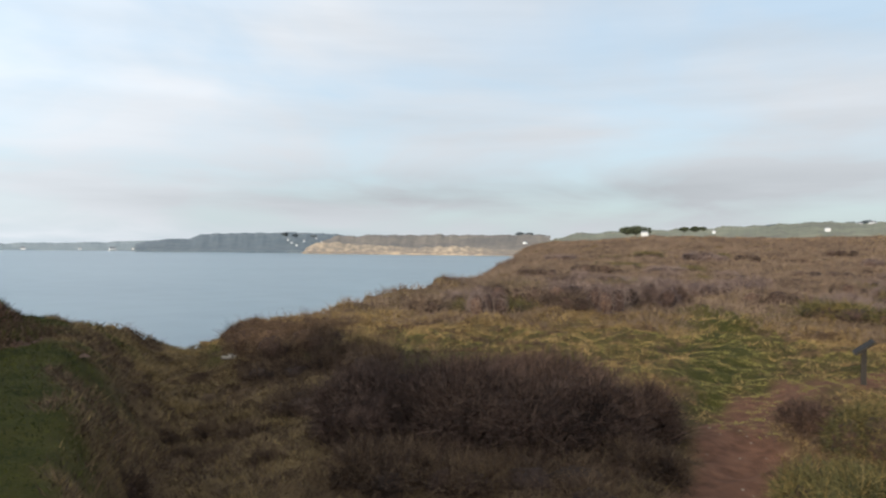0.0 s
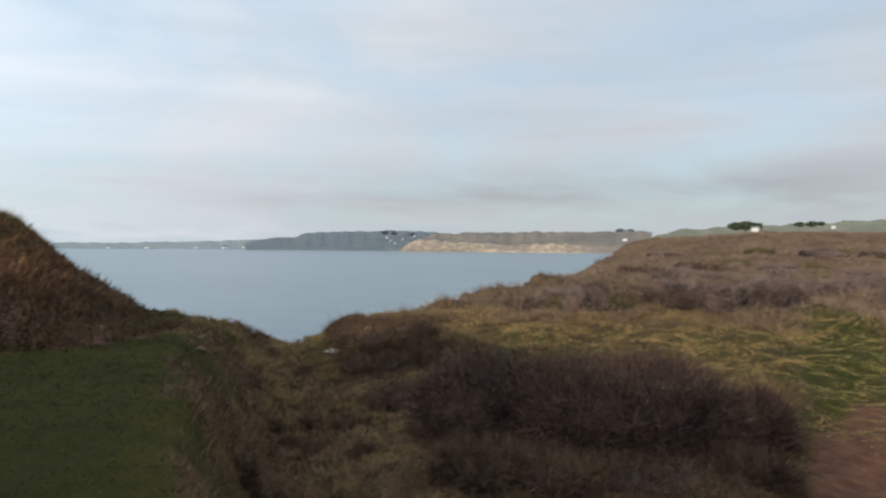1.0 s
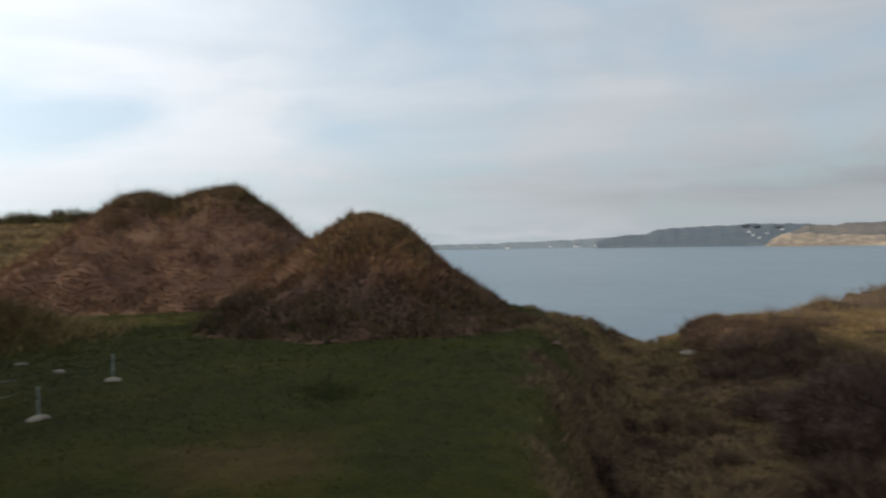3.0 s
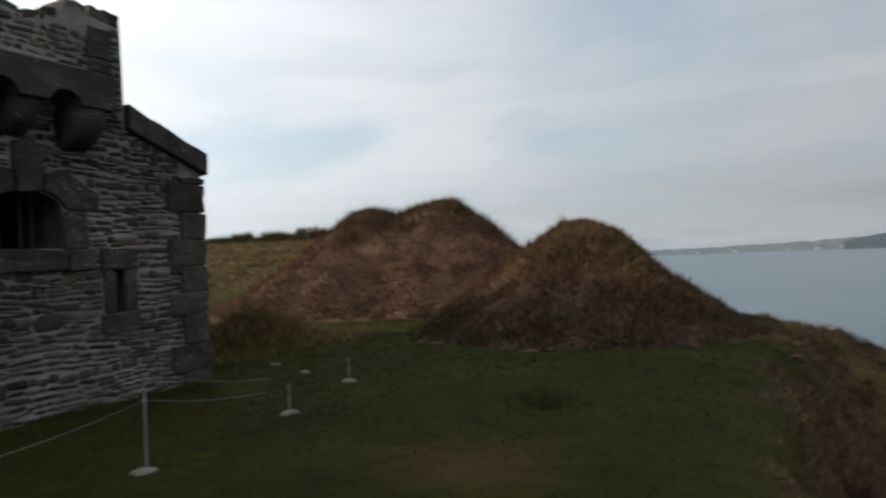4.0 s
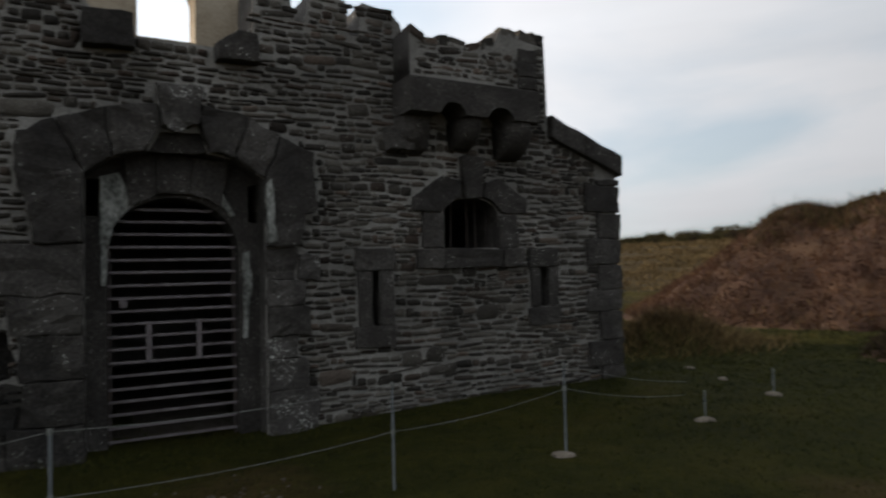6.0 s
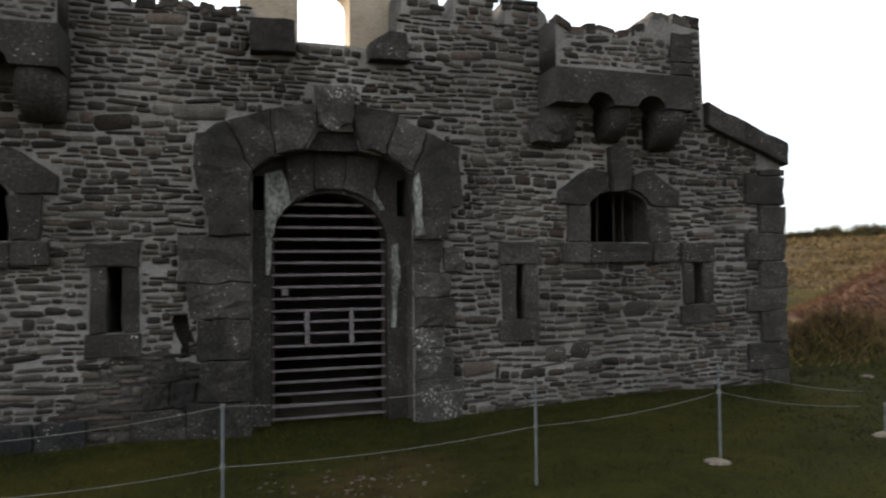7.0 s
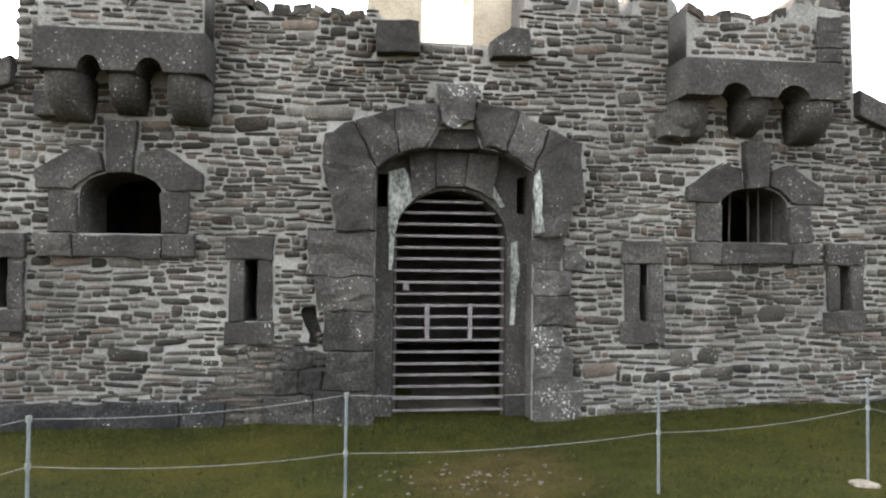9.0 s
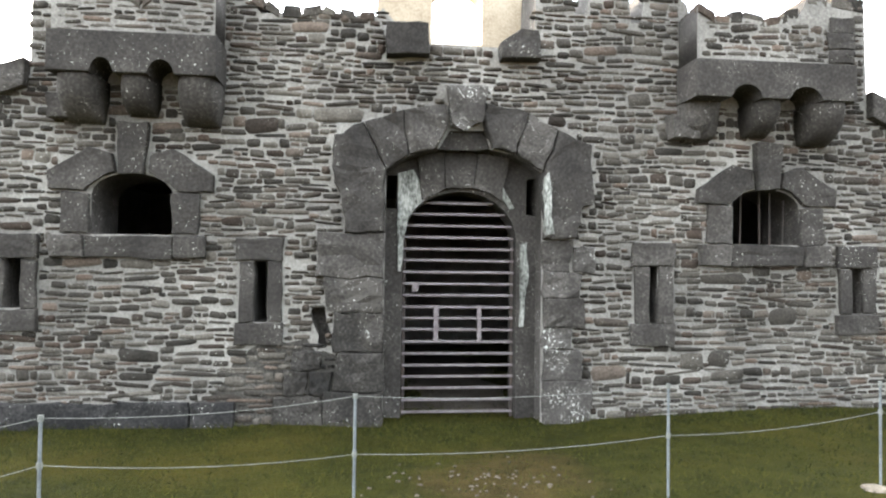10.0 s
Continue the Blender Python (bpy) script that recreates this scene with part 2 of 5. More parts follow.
def ground_height(x, y):
    az, r = np.degrees(np.arctan2(-x, y)), np.hypot(x, y)
    # lawn on the one side, scrubby lower ground on the other, a gully between that runs to the cliff
    low = sstep(30.0, 21.5, az + 1.2 * lumps(x, y, 6.0) + 0.5 * lumps(x, y, 1.7, 6)) * sstep(-150, -100, az)
    h = -1.45 * low * sstep(2.2, 8.0, r)
    gully = np.exp(-((az - 20.0) / 3.6) ** 2) * sstep(4, 12, r)
    h = h - 0.30 * gully
    h = h + 0.75 * np.exp(-((az - 10.5) / 4.8) ** 2 - ((r - 20) / 3.6) ** 2)
    ridge = np.exp(-((az - 15.5) / 2.5) ** 2) * sstep(20, 27, r) * sstep(60, 34, r)
    h = h + 0.45 * ridge
    right = sstep(-4.8, -9.5, az) * sstep(-150, -100, az)
    h = h + right * (sstep(60, 270, r) * (4.9 + 1.8 * sstep(-9, -18, az) + 0.7 * sstep(120, 200, r) * lumps(x, y, 24.0, 2)) - sstep(300, 800, r) * 12)
    hill = sstep(56, 66, az) * sstep(170, 120, az)
    h = h + hill * (sstep(24, 100, r) * 4.5 + 0.4 * sstep(26, 34, r))
    bank = np.exp(-((az - 71) / 4.5) ** 2 - ((r - 16.5) / 1.0) ** 2)
    h = h + 0.75 * bank
    h = h + (0.03 + 0.11 * low) * lumps(x, y, 2.3) + (0.015 + 0.085 * low) * lumps(x, y, 0.8, 3) + 0.10 * low * lumps(x, y, 5.0, 5)
    scrub = low * sstep(29, 33, r + 1.5 * lumps(x, y, 4.0, 2)) * sstep(16, 8, az)
    h = h + scrub * (0.35 + 0.5 * np.maximum(0, lumps(x, y, 5.5, 1)) + 0.25 * lumps(x, y, 2.2, 4)) * (1 + 0.6 * sstep(60, 200, r))
    along = -0.4695 * x + 0.8829 * y
    front = 0.8829 * (x + 7.946) + 0.4695 * (y + 4.225)
    h = h - sstep(7, 1.5, front) * sstep(-12, -9, front) * sstep(60, 75, az) * (0.19 + 0.10 * sstep(0.5, -2.5, along) - 0.07 * sstep(3, 7, along) + 0.13 * np.exp(-((along - 1.2) / 1.7) ** 2) * sstep(3.2, 0.8, front))
    fall = r - edge_radius(az) + 0.05 * np.minimum(edge_radius(az), 60) * 0.4 * lumps(x, y, 3.0, 7)
    drop = sstep(-0.5, 1.0, fall) * 2.0 + sstep(0.5, 14.0, fall) * 40
    return h - np.where(edge_radius(az) < 3000, drop, 0)


def polar_mesh(name, az, rad, height, mat_, close=False):
    A, R = np.meshgrid(np.radians(az), rad, indexing="ij")
    X, Y = -np.sin(A) * R, np.cos(A) * R
    Z = height(X, Y)
    na, nr = A.shape
    co = np.stack([X, Y, Z], -1).reshape(-1, 3)
    i, j = np.meshgrid(np.arange(na if close else na - 1), np.arange(nr - 1), indexing="ij")
    k = (i + 1) % na
    quads = np.stack([i * nr + j, i * nr + j + 1, k * nr + j + 1, k * nr + j], -1).reshape(-1, 4)
    me = bpy.data.meshes.new(name)
    me.vertices.add(len(co))
    me.vertices.foreach_set("co", co.ravel())
    me.loops.add(quads.size)
    me.loops.foreach_set("vertex_index", quads.ravel().astype(np.int32))
    me.polygons.add(len(quads))
    me.polygons.foreach_set("loop_start", np.arange(0, quads.size, 4, dtype=np.int32))
    me.update(calc_edges=True)
    me.validate()
    me.shade_smooth()
    return link_mesh(name, me, mat_)


def path_mask(x, y):
    """Where the trodden red earth path runs."""
    knots = [polar(-22.5, 7.5), polar(-24.0, 10.5), polar(-23.3, 13.5), polar(-25.6, 16.6), polar(-28.8, 19.0), polar(-34, 21.5)]
    d = np.full(x.shape, 99.0)
    for p, q in zip(knots, knots[1:]):
        vx, vy = q.x - p.x, q.y - p.y
        t = np.clip(((x - p.x) * vx + (y - p.y) * vy) / (vx * vx + vy * vy), 0, 1)
        d = np.minimum(d, np.hypot(x - p.x - t * vx, y - p.y - t * vy))
    worn = polar(106.5, 6.6)
    patch = 0.26 * sstep(1.5, 0.5, np.hypot((x - worn.x) * 0.9, (y - worn.y) * 1.3) + 0.35 * lumps(x, y, 0.5, 8))
    bare = polar(53.0, 6.2)
    patch = np.maximum(patch, 0.35 * sstep(1.1, 0.2, np.hypot(x - bare.x, y - bare.y) + 0.35 * lumps(x, y, 0.6, 2)))
    return np.maximum(sstep(0.95, 0.45, d + 0.2 * lumps(x, y, 1.1, 8)), patch)


def heath_mask(x, y):
    """1 where the ground carries heather and dead grass, 0 where it is short turf."""
    az, r = np.degrees(np.arctan2(-x, y)), np.hypot(x, y)
    m = sstep(30.5, 25.0, az + 2.4 * lumps(x, y, 3.0) + 3.2 * lumps(x, y, 0.9, 5)) * sstep(-140, -100, az)
    turf = sstep(15.5, 18.5, r + 1.2 * lumps(x, y, 3.1, 4)) * sstep(31, 27, r + 2.5 * lumps(x, y, 3.0, 2)) * sstep(9, 3, az)
    strip = np.exp(-((az + 22.5) / 4.0) ** 2) * sstep(9, 11, r) * sstep(40, 33, r + 2 * lumps(x, y, 3.0, 6))
    turf = np.maximum(turf, np.exp(-((az - 18.5) / 1.2) ** 2) * sstep(18, 22, r))
    m = m * (1 - 0.74 * turf) * (1 - 0.95 * strip)
    far = sstep(56, 62, az) * sstep(24, 40, r + 4 * lumps(x, y, 6, 1)) * sstep(150, 120, az)
    return np.clip(np.maximum(m, 0.75 * far), 0, 1)


def land_material():
    ma = bpy.data.materials.new("turf_and_heath")
    ma.use_nodes = True
    nt = ma.node_tree
    nt.nodes.clear()
    N, L = nt.nodes.new, nt.links.new
    out, bsdf = N("ShaderNodeOutputMaterial"), N("ShaderNodeBsdfPrincipled")
    bsdf.inputs["Roughness"].default_value = 1.0
    bsdf.inputs["Specular IOR Level"].default_value = 0.1
    geo = N("ShaderNodeNewGeometry")

    def noise_(s, d=5.0, r=0.6):
        n = N("ShaderNodeTexNoise")
        n.inputs["Scale"].default_value, n.inputs["Detail"].default_value, n.inputs["Roughness"].default_value = s, d, r
        L(geo.outputs["Position"], n.inputs["Vector"])
        return n.outputs["Fac"]

    def ramp_(fac, *stops):
        n = N("ShaderNodeValToRGB")
        cr = n.color_ramp
        cr.elements[0].position, cr.elements[0].color = stops[0][0], (*stops[0][1], 1)
        cr.elements[1].position, cr.elements[1].color = stops[-1][0], (*stops[-1][1], 1)
        for p, c in stops[1:-1]:
            cr.elements.new(p).color = (*c, 1)
        L(fac, n.inputs[0])
        return n.outputs[0]

    def mix_(f, a, b):
        n = N("ShaderNodeMix")
        n.data_type = "RGBA"
        for k, v in (("Factor", f), ("A", a), ("B", b)):
            L(v, n.inputs[k])
        return n.outputs["Result"]

    def attr(name):
        n = N("ShaderNodeAttribute")
        n.attribute_name = name
        return n.outputs["Fac"]

    n1, n2, n3 = noise_(0.5), noise_(3.5), noise_(22.0, 4.0)
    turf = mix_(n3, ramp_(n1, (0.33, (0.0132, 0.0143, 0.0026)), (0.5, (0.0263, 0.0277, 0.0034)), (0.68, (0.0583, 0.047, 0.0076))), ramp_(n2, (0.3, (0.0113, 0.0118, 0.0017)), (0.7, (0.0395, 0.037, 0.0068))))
    heath = mix_(n3, ramp_(n2, (0.3, (0.030, 0.020, 0.012)), (0.5, (0.072, 0.046, 0.022)), (0.7, (0.15, 0.10, 0.045))), ramp_(n1, (0.35, (0.055, 0.034, 0.021)), (0.65, (0.12, 0.082, 0.034))))
    soil = ramp_(n2, (0.3, (0.05, 0.024, 0.015)), (0.7, (0.115, 0.058, 0.036)))
    col = mix_(attr("path"), mix_(attr("heath"), turf, heath), soil)
    L(col, bsdf.inputs["Base Color"])
    bp = N("ShaderNodeBump")
    bp.inputs["Strength"].default_value, bp.inputs["Distance"].default_value = 0.8, 0.08
    add = N("ShaderNodeMath")
    add.operation = "ADD"
    L(n2, add.inputs[0])
    L(n3, add.inputs[1])
    L(add.outputs[0], bp.inputs["Height"])
    L(bp.outputs[0], bsdf.inputs["Normal"])
    L(bsdf.outputs[0], out.inputs[0])
    return ma


M_LAND = land_material()


def paint_masks(ob):
    me = ob.data
    co = np.empty(len(me.vertices) * 3)
    me.vertices.foreach_get("co", co)
    co = co.reshape(-1, 3)
    for name, fn in (("heath", heath_mask), ("path", path_mask)):
        at = me.attributes.new(name, "FLOAT", "POINT")
        at.data.foreach_set("value", fn(co[:, 0], co[:, 1]).astype(np.float32))


az_grid = np.concatenate([np.arange(-36, 80, 0.25), np.arange(80, 324, 1.0)])
r_grid = np.concatenate([[0.005], np.geomspace(0.3, 40, 150), np.geomspace(40.5, 400, 120), np.geomspace(410, 4800, 30)])
ground = polar_mesh("ground", az_grid, r_grid, lambda x, y: ground_height(x, y), M_LAND, close=True)
tagged(ground, "rough turf and heather-brown ground ending at a sea cliff", "ground", kind="structure")
paint_masks(ground)

M_SEA = material("sea_water", ((0.06, 0.10, 0.13), (0.085, 0.13, 0.16), (0.11, 0.16, 0.19)), 0.004, 0.05, 0.28, 0.05, 0.3)
bm = bmesh.new()
ring = [bm.verts.new((*polar(a, 4900).xy, SEA)) for a in range(0, 360, 6)]
bm.faces.new(ring)
tagged(part("sea", bm, M_SEA, None), "calm grey-blue sea filling the bay", "sea", kind="structure")


# ---- far coasts ----
def coast(name, az0, az1, r0, r1, top, rough, cliff, mat_, label, step=0.08):
    """A far shore from r0 back to r1: a cliff of that height at the water, then slopes up to the skyline top(az)."""
    def height(x, y):
        az, r = np.degrees(np.arctan2(-x, y)), np.hypot(x, y)
        t = (r - r0) / (r1 - r0)
        crest = EYE + r1 * np.tan(np.radians(top(az))) + rough * lumps(az * 10, az * 3, 7.0) - SEA
        lift = sstep(0.0, 0.06, t) * cliff * (1 + 0.12 * lumps(az * 12, r * 0.02, 9.0, 3)) + sstep(0.08, 1.0, t) * (crest - cliff)
        return SEA - 1.0 + lift
    ob = polar_mesh(name, np.arange(az0, az1, step), np.concatenate([np.linspace(r0, r0 + 0.1 * (r1 - r0), 8), np.linspace(r0 + 0.12 * (r1 - r0), r1, 14), [r1 * 1.02]]), height, mat_)
    return tagged(ob, label, "coast", kind="structure")


# Blue-grey distance haze is mixed into the base colours of these far shores.
M_WOOD_HAZE = material("hazed_woodland", ((0.055, 0.072, 0.088), (0.072, 0.09, 0.104), (0.1, 0.115, 0.122)), 0.02, 0.12, 1.0, 0.3, 3.0)
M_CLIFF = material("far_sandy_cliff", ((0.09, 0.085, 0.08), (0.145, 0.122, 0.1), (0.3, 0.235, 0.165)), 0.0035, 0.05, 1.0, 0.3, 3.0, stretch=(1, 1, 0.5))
M_COAST_HAZE = material("hazed_low_coast", ((0.11, 0.135, 0.15), (0.14, 0.165, 0.175), (0.18, 0.20, 0.20)), 0.008, 0.05, 1.0, 0.3, 3.0)
M_FIELD = material("far_brown_fields", ((0.075, 0.072, 0.07), (0.102, 0.09, 0.08), (0.14, 0.12, 0.1)), 0.004, 0.03, 1.0, 0.3, 3.0)
M_FARM = material("far_fields", ((0.075, 0.072, 0.062), (0.105, 0.108, 0.08), (0.15, 0.145, 0.105)), 0.005, 0.03, 1.0, 0.3, 3.0)
coast("far_coast", 22.0, 60.0, 3300, 3900, lambda a: np.interp(a, (22, 27, 34, 45, 60), (0.45, 0.22, 0.05, 0.0, 0.0)), 4, 6, M_COAST_HAZE, "hazy low far shore with pale buildings along it")
coast("wooded_headland", 7.0, 24.5, 3000, 3500, lambda a: np.interp(a, (7, 9, 12.4, 16, 19.5, 20.5, 23, 24.5), (0.95, 1.12, 1.24, 1.12, 0.98, 0.62, 0.45, 0.1)), 3, 16, M_WOOD_HAZE, "dark wooded headland across the bay, haze in its colour")
coast("far_brown_fields", -9.0, 11.0, 2790, 3300, lambda a: np.interp(a, (-9, -6, 0, 6, 9.0, 10.2, 11.0), (1.3, 1.25, 1.2, 1.1, 0.98, 0.5, -0.2)), 3, 26, M_FIELD, "brown fields above the far cliffs")
coast("sandy_cliff_coast", -9.0, 11.8, 2700, 2780, lambda a: np.interp(a, (-9, -5, -1, 2, 5, 9, 10.6, 11.3, 11.8), (0.0, 0.05, 0.28, 0.12, 0.22, 0.42, 0.38, 0.05, -0.5)), 4, 8, M_CLIFF, "far pale sandy cliffs above a beach")
coast("far_fields", -48.0, -8.0, 1500, 2300, lambda a: np.interp(a, (-48, -33, -29, -24, -16, -11, -8.0), (2.2, 2.2, 2.3, 2.05, 1.65, 1.4, 0.6)), 4, 20, M_FARM, "far farmland rising behind the heath")


# ---- earth mounds ----
def mound(name, az, r, lobes, label):
    """A heap of overgrown earth; lobes: (along, across, half width along, half width across, height), along to the side as seen, across away."""
    centre = polar(az, r)
    n = 110
    bm = bmesh.new()
    ext = max(max(abs(l[0]) + l[2], abs(l[1]) + l[3]) for l in lobes) + 0.3
    g = np.linspace(-ext, ext, n)
    U, V = np.meshgrid(g, g, indexing="ij")
    H = np.full(U.shape, -0.9)
    for a, c, wa, wc, h in lobes:
        q = np.sqrt(((U - a) / wa) ** 2 + ((V - c) / wc) ** 2 + 0.035) - 0.06
        q = q * (1 + 0.07 * lumps(U + az, V, 1.6, 2))
        f = np.clip(1 - q, -0.3, 1)
        dome = h * np.where(f > 0, 1.15 * f, f)
        H = np.log(np.exp(5 * H) + np.exp(5 * dome)) / 5
    H = H + np.where(H > -0.1, 0.07 * lumps(U, V, 0.9, az) + 0.05 * lumps(U, V, 0.35, 1), 0)
    yaw = radians(az)
    ex, ey = (math.cos(yaw), math.sin(yaw)), (-math.sin(yaw), math.cos(yaw))
    X, Y = centre.x + U * ex[0] + V * ey[0], centre.y + U * ex[1] + V * ey[1]
    idx = {}
    for i in range(n):
        for j in range(n):
            if H[i, j] > -0.59:
                idx[i, j] = bm.verts.new((X[i, j], Y[i, j], H[i, j]))
    for i in range(n - 1):
        for j in range(n - 1):
            k = [(i, j), (i + 1, j), (i + 1, j + 1), (i, j + 1)]
            if all(q in idx for q in k):
                bm.faces.new([idx[q] for q in k])
    ob = part(name, bm, M_MOUND, None, smooth=True)
    return tagged(ob, label, "mound", group="earth mounds"), (X, Y, H)


M_MOUND = material("overgrown_earth", ((0.04, 0.022, 0.016), (0.08, 0.043, 0.028), (0.135, 0.08, 0.045)), 1.1, 14, 1.0, 0.35, 0.05)
mound_small, field_small = mound("earth_mound", 44.0, 16.8, [(0.15, 0.0, 3.3, 3.6, 2.62), (-1.5, 0.3, 2.1, 2.6, 1.5), (1.2, -0.8, 2.3, 2.4, 0.7)], "small steep mound overgrown with russet heather and grass")
mound_large, field_large = mound("earth_mound", 57.0, 26.5, [(1.0, 0.0, 4.9, 5.6, 4.05), (0.2, 0.3, 5.0, 5.0, 3.85), (-1.9, 0.3, 4.6, 5.0, 3.8), (-3.0, 1.0, 5.0, 5.0, 2.6)], "large rounded mound covered in russet-brown heather")


# ---- the fort ----
FORT = pose(-7.946, -4.225, 0, 0, 0, 118)
GATE = 1.225          # middle of the gate along the front
random.seed(4)


def ragged(x0, z0, x1, z1, step=0.3, amp=0.06):
    n = max(2, int(abs(x1 - x0) / step))
    return [(x0 + (x1 - x0) * i / n + random.uniform(-0.05, 0.05) * (0 < i < n), z0 + (z1 - z0) * i / n + random.uniform(-amp, amp)) for i in range(n + 1)]


def loop_slit(cx, w, z0):
    return [(cx - w / 2, z0), (cx + w / 2, z0), (cx + w / 2, 1.87), (cx - w / 2, 1.87)]


def window_hole(x0, x1):
    return [(x0, 2.19), (x1, 2.19)] + arch_top(x0, x1, 2.70, 2.98, 10)


SLITS = [(-4.49, 0.2, 1.24), (-1.44, 0.17, 1.07), (3.89, 0.12, 1.07), (6.92, 0.17, 1.22)]
WINDOWS = [(-3.58, -2.57), (5.03, 6.05)]
GATE_HOLE = [(0.17, -0.7), (2.30, -0.7), (2.30, 3.12), (1.93, 3.36), (1.58, 3.42), (1.50, 3.68), (1.02, 3.66), (0.88, 3.42), (0.46, 3.30), (0.17, 3.11)]

outline = [(-6.3, -0.8), (8.58, -0.8), (8.58, 3.62), (7.10, 4.2), (7.06, 5.64)]
outline += [(6.7, 5.7), (6.45, 5.68), (6.25, 5.36), (5.75, 5.26), (5.2, 5.22), (4.75, 5.3), (4.43, 5.32), (4.37, 5.56)]
outline += [(4.2, 5.72), (3.76, 5.78), (3.70, 5.27), (3.56, 5.27), (3.51, 5.76), (2.98, 5.82), (2.91, 5.35), (2.74, 5.35), (2.69, 5.80), (2.20, 5.86), (2.17, 5.0), (1.70, 4.83), (0.74, 4.83), (0.34, 5.02), (0.10, 5.3)]
outline += ragged(0.0, 5.22, -1.5, 5.18, 0.22, 0.05) + [(-1.7, 5.36), (-2.6, 5.3), (-3.0, 5.02), (-3.35, 5.3), (-4.36, 5.5), (-4.36, 4.2), (-6.3, 3.55)]
CAVITY = [(-0.80, 1.20), (-0.74, 1.31), (-0.61, 1.28), (-0.58, 1.10), (-0.52, 0.93), (-0.58, 0.74), (-0.70, 0.72), (-0.68, 0.90), (-0.74, 1.02)]
holes = [GATE_HOLE, CAVITY] + [window_hole(*w) for w in WINDOWS] + [loop_slit(*s) for s in SLITS]
wall_front = plate("wall_front", outline, holes, 0.03, 0.95, M_MORTAR, None, M_DRESSED)
wall_front.matrix_world = FORT
tagged(wall_front, "ruined fort front of grey rubble stone with pale mortar", "wall", kind="structure")


def simple_wall(name, x0, x1, y0, y1, z0, z1, mat_, label, cat="wall"):
    bm = bmesh.new()
    bmesh.ops.create_cube(bm, size=1.0, matrix=Matrix.Translation(((x0 + x1) / 2, (y0 + y1) / 2, (z0 + z1) / 2)) @ Matrix.Diagonal((x1 - x0, y1 - y0, z1 - z0, 1)))
    ob = part(name, bm, mat_, None)
    ob.matrix_world = FORT
    return tagged(ob, label, cat, kind="structure")


# Unseen walls and slab close the inside so gate and windows stay dark.
simple_wall("wall_side", 8.0, 8.55, 0.96, 9.0, -0.8, 4.25, M_MORTAR, "rubble side wall of the fort")
simple_wall("wall_side_2", -6.28, -5.7, 0.96, 9.0, -0.8, 4.25, M_MORTAR, "rubble side wall of the fort")
simple_wall("wall_back", -6.28, 8.55, 9.01, 9.9, -0.8, 4.4, M_MORTAR, "rubble back wall of the fort")
simple_wall("fort_floor", -5.69, 7.99, 0.955, 9.0, -0.6, -0.28, M_FLOOR, "dark earth floor inside the fort", "floor")
simple_wall("ceiling", -5.69, 7.99, 0.952, 9.0, 3.6, 4.1, M_FLOOR, "unseen flat slab added to keep the inside of the fort dark", "ceiling")


def stone(name, pts, y0=-0.06, y1=0.2, bevel=0.02, mat_=None, label="", amp=0.024):
    return part(name, weather(prism(pts, y0, y1, bevel), amp), mat_ or M_DRESSED, wall_front, label)


def rect(x0, x1, z0, z1, j=0.012):
    r = random.uniform
    return [(x0 + r(-j, j), z0 + r(-j, j)), (x1 + r(-j, j), z0 + r(-j, j)), (x1 + r(-j, j), z1 + r(-j, j)), (x0 + r(-j, j), z1 + r(-j, j))]


KEEP_POLY = []         # outlines of blocks that are not upright rectangles
KEEP_OUT = [(-0.76, -0.60, 0.80, 1.25)]        # rectangles x0, x1, z0, z1 taken by openings and dressed blocks


def dressed(name, x0, x1, z0, z1, y0=-0.05, y1=0.25, label="", mat_=None, amp=0.024):
    KEEP_OUT.append((x0, x1, z0, z1))
    return stone(name, rect(x0, x1, z0, z1), y0, y1, 0.02, mat_, label, amp)


# gate surround: stepped piers, hood of large blocks, keystone
hood = [
    ("springer", [(-0.53, 3.54), (-0.54, 3.2), (-0.5, 2.92), (-0.37, 2.70), (-0.36, 2.27), (0.16, 2.27), (0.16, 3.08), (-0.13, 3.71)]),
    ("voussoir", [(-0.12, 3.72), (0.18, 3.10), (0.46, 3.31), (0.40, 3.90)]),
    ("voussoir", [(0.41, 3.90), (0.47, 3.32), (0.86, 3.42), (0.99, 3.74), (0.96, 4.02)]),
    ("keystone", [(0.95, 4.25), (1.03, 3.74), (1.2, 3.66), (1.46, 3.78), (1.50, 4.26)]),
    ("voussoir", [(1.5, 4.03), (1.47, 3.80), (1.60, 3.42), (1.92, 3.37), (2.06, 3.92)]),
    ("voussoir", [(2.07, 3.92), (1.94, 3.36), (2.28, 3.14), (2.49, 3.70)]),
    ("springer", [(2.50, 3.69), (2.30, 3.13), (2.31, 2.22), (2.76, 2.24), (2.80, 2.66), (2.99, 2.72), (2.96, 3.51)])]
stone("broken_block", [(0.87, 3.42), (1.58, 3.42), (1.48, 3.78), (0.98, 3.76)], 0.08, 0.3, amp=0.05)
KEEP_OUT.append((0.86, 1.55, 3.35, 3.9))
for nm, pts in hood:
    stone(nm, pts, -0.16 if nm == "keystone" else -0.10, 0.3, 0.025, M_LICHEN if nm == "keystone" else None, label="massive dark keystone" if nm == "keystone" else "", amp=0.04)
    KEEP_POLY.append(pts)
for z0, z1, x0 in ((-0.5, 0.16, -0.60), (0.17, 0.68, -0.46), (0.69, 1.2, -0.50), (1.21, 1.66, -0.60), (1.67, 2.26, -0.72)):
    dressed("pier_block", x0, 0.16, z0, z1, -0.07, 0.4, mat_=M_DAMP if z1 < 1.7 else None, amp=0.042)
